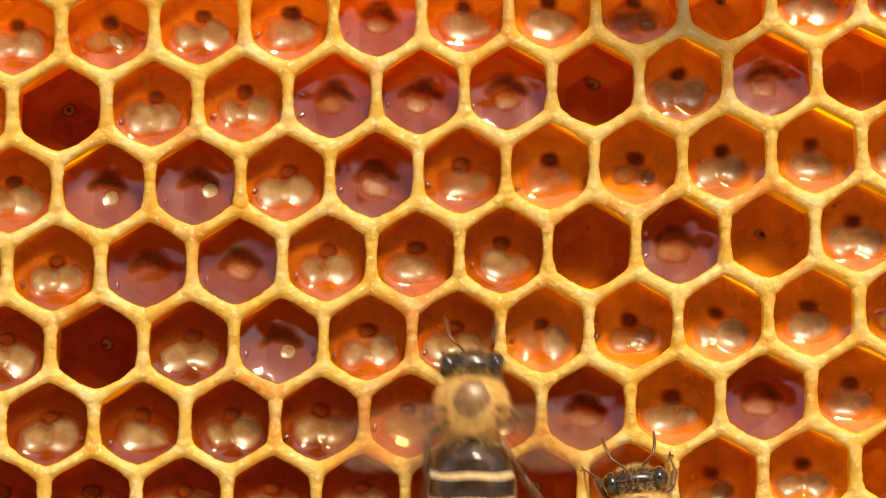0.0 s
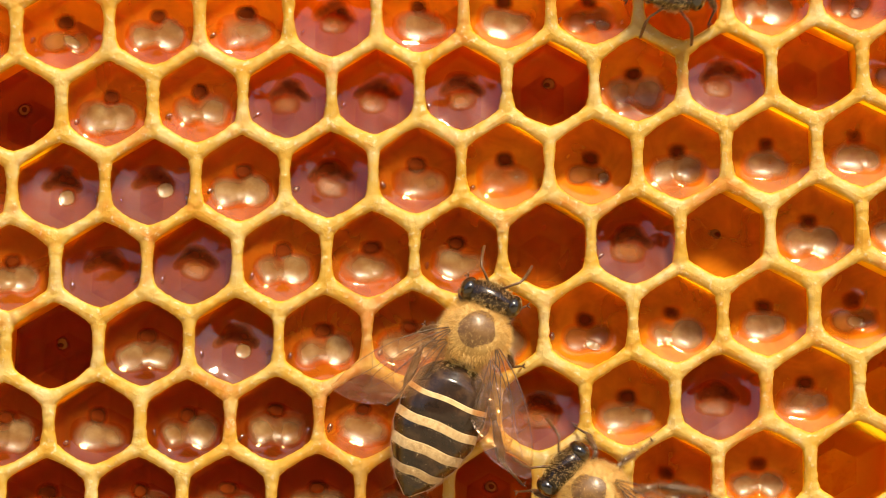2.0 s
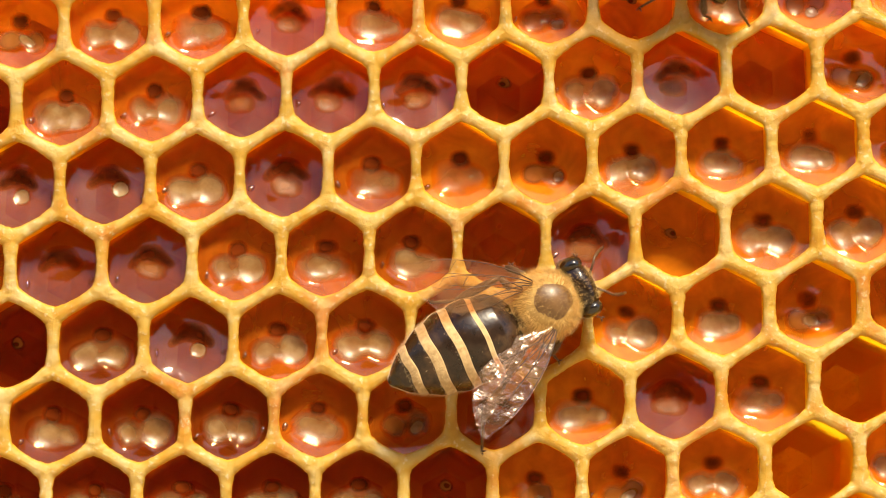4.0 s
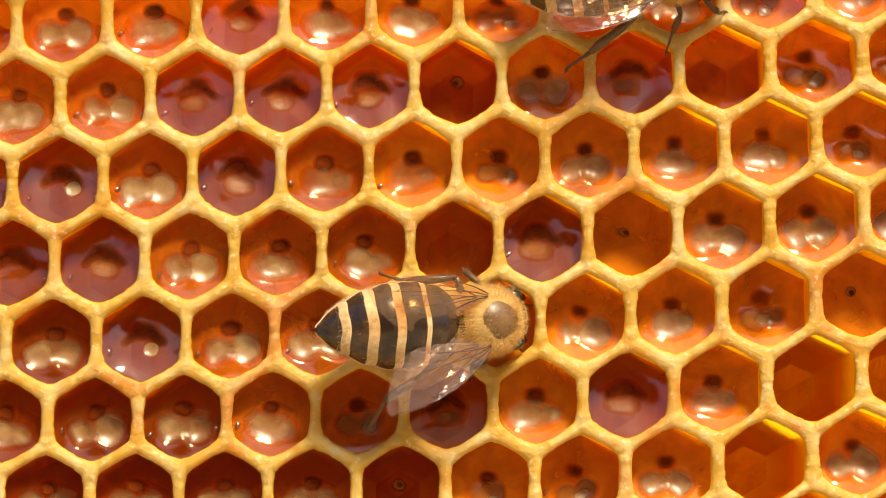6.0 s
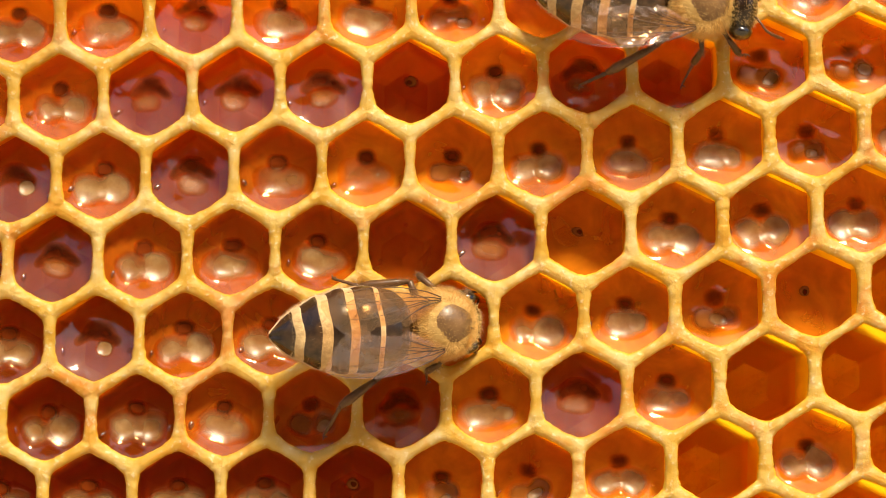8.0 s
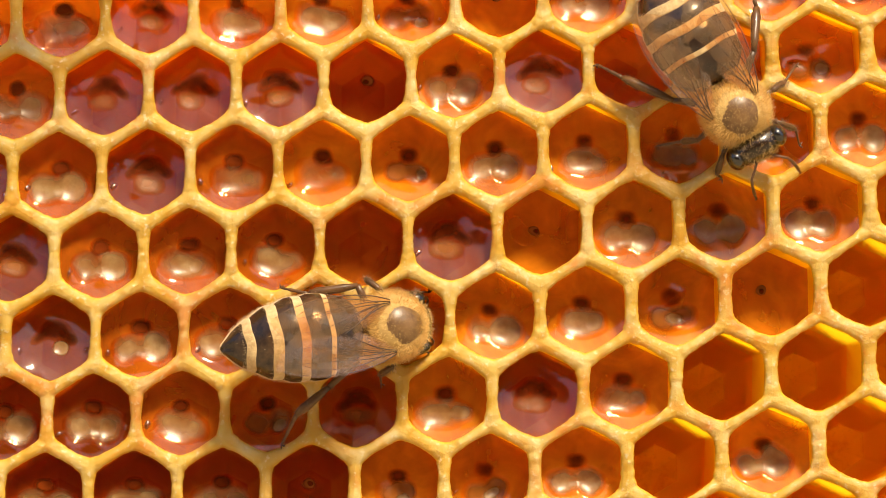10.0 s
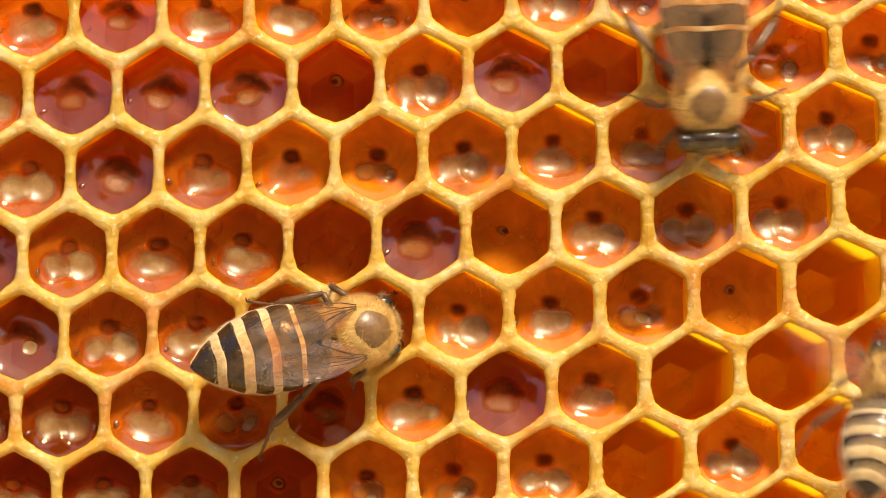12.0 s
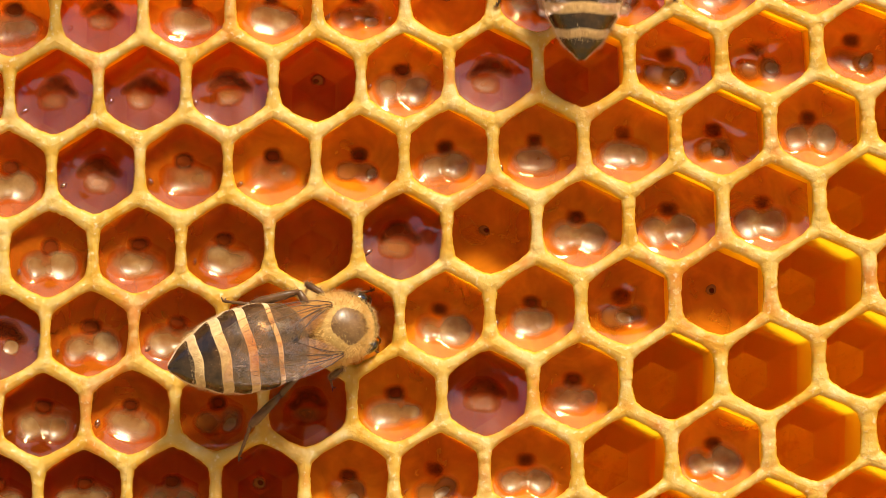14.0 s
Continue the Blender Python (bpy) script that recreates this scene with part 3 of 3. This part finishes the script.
def wing_mesh(length, width, rear):
    """A wing's thin membrane along -x, with its leading edge to +y."""
    n = 22
    def outline(t):
        lead = width * (0.28 * math.sin(math.pi * min(1, t * 1.05)) ** 0.7 + 0.06)
        trail = -width * (0.06 + (0.75 if not rear else 0.8) * math.sin(math.pi * t ** (1.35 if not rear else 1.1)) ** 0.8)
        return lead, trail
    verts, faces = [], []
    cols = 6
    for k in range(n + 1):
        t = k / n
        lead, trail = outline(min(t, 0.995))
        for q in range(cols + 1):
            s = q / cols
            verts.append((-length * t, lead + (trail - lead) * s, 0.10 * math.sin(9 * s + 5 * t) * math.sin(math.pi * t)))
    for k in range(n):
        for q in range(cols):
            a = k * (cols + 1) + q
            faces.append((a, a + 1, a + cols + 2, a + cols + 1))
    me = mesh("wing", verts, faces, [WING])
    veins = []
    for s0, s1, reach in ((0.03, 0.03, 0.95), (0.25, 0.3, 0.85), (0.4, 0.62, 0.75), (0.55, 0.9, 0.55)):
        pts = []
        for k in range(9):
            t = 0.01 + reach * k / 8
            lead, trail = outline(t)
            s = s0 + (s1 - s0) * k / 8
            pts.append((-length * t, lead + (trail - lead) * s, 0.02 + 0.10 * math.sin(9 * s + 5 * t) * math.sin(math.pi * t)))
        veins.append(tube(pts, [0.036 - 0.026 * k / 8 for k in range(9)], 5))
    for t, ends in ((0.4, (0.04, 0.16, 0.28)), (0.5, (0.28, 0.4, 0.5)), (0.62, (0.04, 0.16, 0.29)), (0.68, (0.29, 0.42, 0.55))):
        pts = []
        for q, s in enumerate(ends):
            lead, trail = outline(t + 0.02 * q)
            pts.append((-length * (t + 0.02 * q), lead + (trail - lead) * s, 0.02 + 0.10 * math.sin(9 * s + 5 * t) * math.sin(math.pi * t)))
        veins.append(tube(pts, [0.013, 0.012, 0.012], 5))
    v, f = joined(*veins)
    return me, mesh("venation", v, f, [VEIN])


def leg_meshes(side, root, knee, ankle, foot, thick, rng):
    thick *= 0.78
    femur = tube([root, tuple((Vector(root) + Vector(knee)) / 2 + Vector((0, 0, 0.1))), knee], [0.22 * thick, 0.3 * thick, 0.2 * thick], 9)
    a, b = Vector(knee), Vector(ankle)
    tibia = tube([knee, tuple(a.lerp(b, 0.3)), tuple(a.lerp(b, 0.8)), ankle], [0.17 * thick, 0.28 * thick, 0.34 * thick, 0.2 * thick], 9)
    c = Vector(foot)
    steps = [b.lerp(c, k / 8) + Vector((0, 0, 0.12 * math.sin(math.pi * k / 8))) for k in range(9)]
    tarsus = tube([tuple(p) for p in steps], [0.17 * thick * (1.0 if k % 2 else 0.72) * (1 - 0.4 * k / 8) for k in range(9)], 7)
    claw1 = tube([foot, (c.x + 0.16, c.y + 0.08 * side, c.z + 0.02), (c.x + 0.26, c.y + 0.1 * side, c.z - 0.08)], [0.06, 0.05, 0.015], 5)
    claw2 = tube([foot, (c.x - 0.02, c.y + 0.18 * side, c.z + 0.02), (c.x - 0.05, c.y + 0.27 * side, c.z - 0.08)], [0.06, 0.05, 0.015], 5)
    pts = []
    for k in range(420):
        t = rng.random()
        p = a.lerp(b, t) if k % 3 else Vector(root).lerp(a, t)
        d = Vector((rng.gauss(0, 1), rng.gauss(0, 1), rng.gauss(0, 1))).normalized()
        pts.append((p + d * 0.2 * thick, d))
    return femur, joined(tibia), joined(tarsus, claw1, claw2), hairs(pts, 0.36, 0.3, rng, 0.008, (0, 0, 0))


def build_bee(name, label, seed, spread=20, stand=2.5, pale=False, tuck=False, size=1.0):
    """A worker honey bee; returns its empty and its moving parts. spread: degrees by which the wings stand off the back."""
    rng = random.Random(seed)
    bee = tagged(new(name), label, "bee", "honey bees")
    # thorax: bald dark shield in a ring of fur
    part("thorax", mesh("thorax", *ball(0, 0, 0, 2.0, 2.0, 1.75, 48, 32, 0.04), [DOWN]), bee, "rounded thorax in golden down")
    part("shield", mesh("shield", *ball(0.12, 0, 0.42, 1.66, 1.62, 1.4, 36, 24, 0.02), [THORAX]), bee, "bald brown shield")
    fur = hairs(on_ball(0, 0, 0, 2.0, 2.0, 1.75, 13000, rng, lambda d: ((d.x - 0.06) ** 2 + d.y * d.y) > 0.4 or d.z < 0 or rng.random() < (0.5 if pale else 0.22)), 0.5, 0.25, rng, 0.008)
    ruff = hairs(on_ball(-1.9, 0, -0.15, 0.9, 1.6, 1.35, 2200, rng, lambda d: abs(d.y) > 0.25 or d.z < 0.2), 0.6, 0.25, rng, 0.008)
    tagged(part("waist_fur", mesh("waist_fur", *ruff, [FUZZ], smooth=False), bee, "pale golden fur"), kind="stuff")
    tagged(part("thorax_fur", mesh("thorax_fur", *fur, [FUZZ], smooth=False), bee, "golden fur"), kind="stuff")
    part("scutellum", mesh("scutellum", *ball(-1.5, 0, 0.55, 0.5, 0.9, 0.42, 20, 10), [THORAX]), bee)
    part("waist", mesh("waist", *tube([(-1.6, 0, -0.2), (-2.0, 0, -0.2), (-2.4, 0, -0.2)], [0.8, 0.5, 0.9], 14), [CHITIN]), bee)
    # abdomen of six overlapping rings
    edges = [-2.0, -4.1, -5.65, -7.2, -8.75, -10.4]
    for k in range(5):
        part("abdomen_segment", segment_mesh(edges[k] + 0.12, edges[k + 1] - 0.22 * (k < 4), (0.04, 0.17, 0.29, 0.33, 0.29)[k] * (1.35 if pale else 1), 0.13), bee, "black ring with a tan hair band")
    pts = []
    while len(pts) < 4200:
        x, a = rng.uniform(-9.6, -2.6), rng.uniform(-0.5, math.pi + 0.5)
        on_band = any(-0.1 < (e - x) < 0.45 for e in edges[2:5])
        if not on_band and math.sin(a) > 0.2 and rng.random() > 0.03:
            continue
        r = girth(x)
        pts.append((Vector((x, r * math.cos(a), droop(x) + 0.9 * r * math.sin(a))), Vector((0, math.cos(a), math.sin(a)))))
    tagged(part("abdomen_hair", mesh("abdomen_hair", *hairs(pts, 0.3, 0.15, rng, 0.009, (-1.4, 0, 0)), [BAND_HAIR], smooth=False), bee, "short tan hair"), kind="stuff")
    # head
    head = part("head", mesh("head", *ball(2.45, 0, -0.3, 0.95, 1.75, 1.4, 28, 16, 0.04), [CHITIN]), bee, "black triangular head")
    for s in (1, -1):
        part("eye", mesh("eye", *ball(2.5, 1.42 * s, -0.15, 0.72, 0.55, 1.05, 20, 14), [EYE]), head, "large glossy dark eye")
        part("antenna", mesh("antenna", *tube([(3.2, 0.4 * s, 0.0), (3.6, 0.8 * s, 0.2), (4.0, 1.25 * s, 0.2), (4.35, 1.4 * s, -0.1), (4.8, 1.5 * s, -0.7), (5.2, 1.55 * s, -1.5)], [0.09, 0.075, 0.08, 0.1, 0.105, 0.08], 7), [CHITIN_BROWN]), head)
    part("mouthparts", mesh("mouthparts", *tube([(2.9, 0, -1.2), (3.0, 0, -1.7), (2.85, 0, -2.2)], [0.55, 0.4, 0.12], 10), [CHITIN_BROWN]), head)
    fur = hairs(on_ball(2.45, 0, -0.3, 0.95, 1.75, 1.4, 1200, rng, lambda d: abs(d.y) < 0.6), 0.3, 0.3, rng, 0.009, (0, 0, 0))
    tagged(part("head_fur", mesh("head_fur", *fur, [FUZZ], smooth=False), head), kind="stuff")
    # wings, hinged on the thorax
    wings = []
    for s in (1, -1):
        for rear in (False, True):
            me, veins = wing_mesh(8.1 if not rear else 5.7, 2.9 if not rear else 2.2, rear)
            if s < 0:
                for m in (me, veins):
                    m.transform(Matrix.Diagonal((1, -1, 1, 1)))
                    m.flip_normals()
            w = part("hindwing" if rear else "forewing", me, bee, "clear veined wing")
            tagged(part("venation", veins, w), kind="stuff")
            wings.append((w, s, rear))
    # legs
    for s in (1, -1):
        f = -stand
        for pair, (root, knee, ankle, foot, thick) in enumerate((
            ((1.0, 0.7 * s, -1.2), (1.9, 2.0 * s, -0.7), (2.9, 2.5 * s, -1.7), (3.4, 2.7 * s, f), 0.8),
            ((0.0, 0.9 * s, -1.3), (0.2, 2.6 * s, -0.6), (-0.2, 3.7 * s, -1.7), (-0.3, 4.6 * s, f), 0.85),
            ((-1.0, 0.9 * s, -1.3), (-2.6, 2.9 * s, -0.4), (-5.0, 4.5 * s, -1.4), (-7.0, 5.4 * s, f), 1.15),
        )):
            if tuck:  # feet drawn in under the body
                knee, ankle, foot = (
                    ((1.6, 1.5 * s, -0.9), (2.3, 1.8 * s, -1.7), (2.8, 1.9 * s, f)),
                    ((-0.2, 2.3 * s, -0.7), (-0.8, 2.8 * s, -1.4), (-0.3, 3.3 * s, f)),
                    ((-1.8, 2.7, -0.7), (-4.6, 2.8, -1.5), (-6.2, 2.9, f)) if s > 0 else ((-4.2, -3.0, -0.4), (-6.1, -4.6, -1.2), (-7.2, -6.6, f)),
                )[pair]
            jit = lambda p, q: tuple(c + rng.uniform(-q, q) for c in p)
            femur, tibia, tarsus, fringe = leg_meshes(s, root, jit(knee, 0.2), jit(ankle, 0.3), (foot[0] + rng.uniform(-0.4, 0.4), foot[1] + rng.uniform(-0.4, 0.4), f), thick, rng)
            leg = part(("foreleg", "midleg", "hindleg")[pair], mesh("femur", *femur, [CHITIN_BROWN]), bee)
            part("tibia", mesh("tibia", *tibia, [CHITIN_BROWN]), leg)
            part("tarsus", mesh("tarsus", *tarsus, [CHITIN_BROWN]), leg)
            tagged(part("leg_hair", mesh("leg_hair", *fringe, [FUZZ_DARK], smooth=False), leg), kind="stuff")
    for ob in bee.children_recursive:
        ob.data.transform(Matrix.Scale(size, 4))
    return bee, wings, head, size


def wing_pose(s, rear, out, size, lift=14):
    """A wing swung out by so many degrees from straight back."""
    root = (-0.2, 1.4 * s, 1.25) if not rear else (-0.9, 1.35 * s, 1.1)
    turn = (-out * 0.92 if rear else -out) * s
    return pose(root[0] * size * MM, root[1] * size * MM, root[2] * size * MM) @ pose(0, 0, 0, 0, 0, turn) @ pose(0, 0, 0, 6 * s, lift if not rear else lift - 1, 0)


def on_comb(x, z, h, up, nose=0, roll=0):
    """A bee at x, z millimetres on the comb, heading h degrees anticlockwise from the right, its thorax up millimetres off the wax."""
    return pose(x * MM, -up * MM, z * MM, 90, 0, 0) @ pose(0, 0, 0, roll, nose, h)


BEES = {}
for key, name, label, seed, pale in (
    ("A", "feeding_bee", "brown honey bee with tan bands walking over the comb", 11, False),
    ("B", "lower_bee", "dark honey bee walking along the comb", 23, False),
    ("C", "upper_bee", "brown honey bee with tan bands crossing the comb", 37, False),
    ("D", "hovering_bee", "small tan honey bee flying close to the comb", 41, True),
    ("E", "passing_bee", "honey bee flying past the comb", 53, True),
):
    BEES[key] = build_bee(name, label, seed, pale=pale, tuck=key == "A", size=0.8 if key == "D" else 1.0)


# ---- movement ----
def motions():
    # seconds, x, z, heading, height, nose down, roll
    paths = {
        "A": [
            (0, 1.72, -9.34, 90, 3.2, 0, 0),
            (0.1, 2.69, -10.59, 88, 3, 0, 0),
            (0.2, 3.36, -11.35, 84, 2.5, 0, 0),
            (0.4, 2.74, -10.95, 66, 2.5, 0, 0),
            (0.6, 2.26, -10.51, 57, 2.5, 0, 0),
            (0.8, 1.60, -9.50, 53, 2.5, 0, 0),
            (1, 2.36, -9.23, 51, 2.5, 0, 0),
            (1.2, 3.11, -8.96, 49, 2.5, 0, 0),
            (1.5, 4.27, -7.81, 51, 2.5, 0, 0),
            (1.8, 5.28, -5.48, 62, 2.5, 0, 0),
            (2, 4.60, -5.22, 67, 2.5, 0, 0),
            (2.2, 4.81, -4.88, 65, 2.5, 0, 0),
            (2.5, 5.03, -4.86, 63, 2.5, 0, 0),
            (2.7, 5.10, -4.12, 58, 2.5, 0, 0),
            (2.9, 6.25, -2.70, 51, 2.5, 0, 0),
            (3, 6.80, -2.64, 47, 2.5, 0, 0),
            (3.1, 7.61, -2.37, 44, 2.5, 0, 0),
            (3.2, 8.56, -2.44, 41, 2.5, 0, 0),
            (3.7, 11.01, -3.06, 32, 2.5, 0, 0),
            (4.4, 11.81, -3.83, 18, 2.4, 10, 0),
            (5.3, 10.9, -4.30, 5, 2.1, 13, 0),
            (5.5, 11.05, -4.34, 4, 2.1, 14, 0),
            (6, 11.0, -4.42, 3, 2.1, 14, 0),
            (6.5, 11.1, -4.53, 3, 2.1, 14, 0),
            (7.5, 11.1, -4.68, 3.5, 2.1, 14, 0),
            (9, 10.9, -4.62, 5, 2.1, 14, 0),
            (10.2, 10.75, -4.90, 8, 2.1, 14, 0),
            (11.3, 10.8, -5.05, 11, 2.1, 14, 0),
            (12.5, 10.7, -5.20, 12, 2.1, 14, 0),
            (14, 10.5, -5.02, 13, 2.1, 14, 0),
        ],
        "B": [
            (0, 11.86, -16.35, 98, 2.5, 0, 0),
            (0.2, 12.28, -16.52, 98, 2.5, 0, 0),
            (0.4, 12.6, -18.0, 96, 2.5, 0, 0),
            (0.6, 12.80, -18.8, 95, 2.5, 0, 0),
            (0.8, 12.4, -18.5, 97, 2.5, 0, 0),
            (1, 11.85, -17.3, 100, 2.5, 0, 0),
            (1.2, 11.22, -16.86, 103, 2.5, 0, 0),
            (1.5, 10.76, -15.92, 112, 2.5, 0, 0),
            (1.8, 11.16, -15.35, 122, 2.5, 0, 0),
            (2, 11.77, -14.85, 138, 2.5, 0, 0),
            (2.2, 11.71, -14.44, 146, 2.5, 0, 0),
            (2.5, 10.20, -14.38, 148, 2.5, 0, 0),
            (2.6, 9.76, -15.20, 155, 2.5, 0, 0),
            (2.7, 8.78, -16.72, 175, 2.5, 0, 0),
            (2.8, 7.40, -18.41, 195, 2.5, 0, 0),
            (3, 6.66, -20.27, 205, 2.5, 0, 0),
            (3.2, 6.94, -20.45, 205, 2.5, 0, 0),
            (4, -0.74, -27.40, 230, 2.5, 0, 0),
            (14, 10.59, -27.58, 230, 2.5, 0, 0),
        ],
        "C": [
            (0, 14.05, 22.33, -90, 2.5, 0, 0),
            (1.4, 16.80, 19.96, -90, 2.5, 0, 0),
            (1.8, 17.01, 18.27, -95, 2.5, 0, 0),
            (2.2, 16.71, 16.91, -100, 2.5, 0, 0),
            (2.6, 17.19, 15.55, -95, 2.5, 0, 0),
            (3, 17.81, 16.38, -75, 2.5, 0, 0),
            (3.2, 18.93, 16.48, -70, 2.5, 0, 0),
            (4, 20.88, 17.87, -40, 2.5, 0, 0),
            (4.6, 21.71, 17.52, -15, 2.5, 0, 0),
            (5.3, 19.64, 17.16, 5, 2.5, 0, 0),
            (5.8, 21.38, 16.98, 5, 2.5, 0, 0),
            (6.1, 22.33, 16.53, 2, 2.5, 0, 0),
            (6.5, 23.60, 16.19, 0, 2.5, 0, 0),
            (7, 24.22, 15.97, 0, 2.5, 0, 0),
            (7.5, 25.09, 15.49, -2, 2.5, 0, 0),
            (7.8, 25.98, 15.01, -5, 2.5, 0, 0),
            (8.1, 27.05, 14.20, -8, 2.5, 0, 0),
            (8.4, 28.78, 12.83, -22, 2.5, 0, 0),
            (8.7, 29.44, 11.74, -32, 2.5, 0, 0),
            (9, 30.23, 10.05, -28, 2.5, 0, 0),
            (9.2, 30.65, 9.64, -37, 2.5, 0, 0),
            (10.2, 31.27, 7.60, -60, 2.5, 0, 0),
            (11.3, 30.91, 6.24, -84, 2.5, 0, 0),
            (11.5, 32.89, 7.93, -95, 2.5, 0, 0),
            (11.7, 33.26, 8.26, -80, 2.5, 0, 0),
            (12, 31.48, 8.77, -88, 2.5, 0, 0),
            (12.2, 27.91, 7.00, -102, 2.5, 0, 0),
            (12.3, 27.57, 10.62, -140, 2.5, 0, 0),
            (12.4, 26.97, 13.83, -172, 2.5, 0, 0),
            (12.5, 26.20, 14.40, -182, 2.5, 0, 0),
            (12.6, 25.24, 13.86, -188, 2.5, 0, 0),
            (12.8, 25.07, 16.42, -216, 2.5, 0, 0),
            (13.1, 25.40, 17.30, -254, 2.5, 0, 0),
            (13.5, 25.93, 18.88, -271, 2.5, 0, 0),
            (13.8, 25.54, 20.40, -272, 2.5, 0, 0),
            (14, 25.29, 21.51, -271, 2.5, 0, 0),
        ],
        "D": [
            (0, -12.56, 43.86, 20, 12, 36, 0),
            (10.6, -1.56, 30.57, 15, 12, 36, 0),
            (11, 11.94, 14.32, 20, 10, 36, 0),
            (11.2, 17.57, 7.31, 22, 8, 36, 0),
            (11.3, 20.60, 5.19, 25, 8, 36, 0),
            (11.4, 23.86, 3.70, 30, 8, 36, 0),
            (11.5, 26.62, 1.51, 35, 8, 36, 0),
            (11.6, 28.26, 0.21, 40, 8, 36, 0),
            (11.7, 29.67, -1.02, 45, 8, 36, 0),
            (11.8, 31.90, -3.97, 50, 8, 36, 0),
            (11.9, 36.47, -5.47, 60, 8, 36, 0),
            (12, 41.97, -8.09, 75, 8, 36, 0),
            (12.1, 38.16, 5.27, 95, 8, 36, 0),
            (12.2, 33.52, 5.67, 118, 8, 36, 0),
            (12.3, 29.63, 8.23, 105, 9, 36, 0),
            (12.4, 20.93, 10.01, 95, 10, 36, 0),
            (12.5, 14.08, 11.49, 97, 10, 36, 0),
            (12.6, 6.64, 14.84, 100, 12, 36, 0),
            (12.7, 0.32, 25.64, 100, 12, 36, 0),
            (13, -2.63, 43.32, 100, 14, 36, 0),
            (14, -2.16, 43.31, 100, 14, 36, 0),
        ],
        "E": [
            (0, 16.76, 37.06, 130, 14, 0, 0),
            (0.7, 9.56, 28.29, 105, 14, 0, 0),
            (0.8, 5.96, 21.63, 97, 14, 0, 0),
            (0.9, 2.11, 17.89, 95, 14, 0, 0),
            (1, -4.24, 18.54, 92, 14, 0, 0),
            (1.1, -10.02, 27.96, 95, 14, 0, 0),
            (1.6, -29.78, 46.79, 150, 14, 0, 0),
            (5.5, -37.96, 37.94, 230, 30, 0, 0),
            (7, -38.05, 26.57, 260, 50, 0, 0),
            (7.5, -18.02, 10.23, 320, 60, 0, 0),
            (7.6, -6.00, 1.78, 315, 60, 0, 0),
            (7.7, 1.44, -8.58, 310, 60, 0, 0),
            (7.8, 8.46, -21.70, 330, 50, 0, 0),
            (8.1, 14.96, -29.07, 380, 20, 0, 0),
            (8.3, 21.63, -20.23, 418, 10, 0, 0),
            (8.4, 26.54, -12.00, 420, 10, 0, 0),
            (8.5, 29.48, -6.40, 422, 10, 0, 0),
            (8.6, 34.23, 2.82, 430, 10, 0, 0),
            (8.7, 34.44, 9.73, 452, 10, 0, 0),
            (8.8, 32.40, 17.51, 460, 12, 0, 0),
            (8.9, 30.45, 30.38, 465, 14, 0, 0),
            (9.5, 26.59, 53.10, 470, 14, 0, 0),
            (14, 30.32, 53.05, 470, 14, 0, 0),
        ],
    }
    for key, rows in paths.items():
        bee = BEES[key][0]
        walk(bee, [(t, on_comb(x, z, h, up, nose, roll)) for t, x, z, h, up, nose, roll in rows])
    # the feeding bee bows its head into a cell
    nod = [(0, 0), (3.2, 0), (4.2, 15), (5.3, 44), (14, 44)]
    walk(BEES["A"][2], [(t, pose(0, 0, 0, 0, a, 0)) for t, a in nod])
    # seconds, degrees by which the left and right wings stand out
    spread = {
        "A": [(0, 75, 75), (0.2, 60, 60), (0.6, 50, 40), (1.2, 55, 38), (1.8, 45, 40), (2.4, 40, 32), (2.7, 48, 40), (3.0, 52, 42), (3.2, 50, 40), (4.2, 30, 30), (5.3, 12, 30), (6.5, 6, 26), (7.5, 4, 16), (8.3, 2, 4), (14, -2, 0)],
        "B": [(0, 12, 12), (14, 12, 12)],
        "C": [(0, 10, 10), (5.3, 12, 12), (6.5, 8, 16), (8.0, 8, 12), (9.2, 6, 12), (11.3, 4, 4), (12.2, 8, 8), (12.6, 60, 25), (13.1, 55, 25), (13.5, 12, 12), (14, 8, 8)],
        "D": [],
        "E": [],
    }
    for key, rows in spread.items():
        for w, s, rear in BEES[key][1]:
            if key in "DE":  # beating in flight
                beat = [(0, 14)]
                for start, end in ((0.6, 1.2), (7.4, 8.95)) if key == "E" else ((10.6, 12.8),):
                    steps = int((end - start) * 30)
                    beat += [(start + k / 30, -26 if k % 2 else 52) for k in range(steps)]
                beat.append((14, 14))
                walk(w, [(t, wing_pose(s, rear, 80, BEES[key][3], lift)) for t, lift in beat])
            else:
                walk(w, [(t, wing_pose(s, rear, left if s > 0 else right, BEES[key][3])) for t, left, right in rows])


motions()
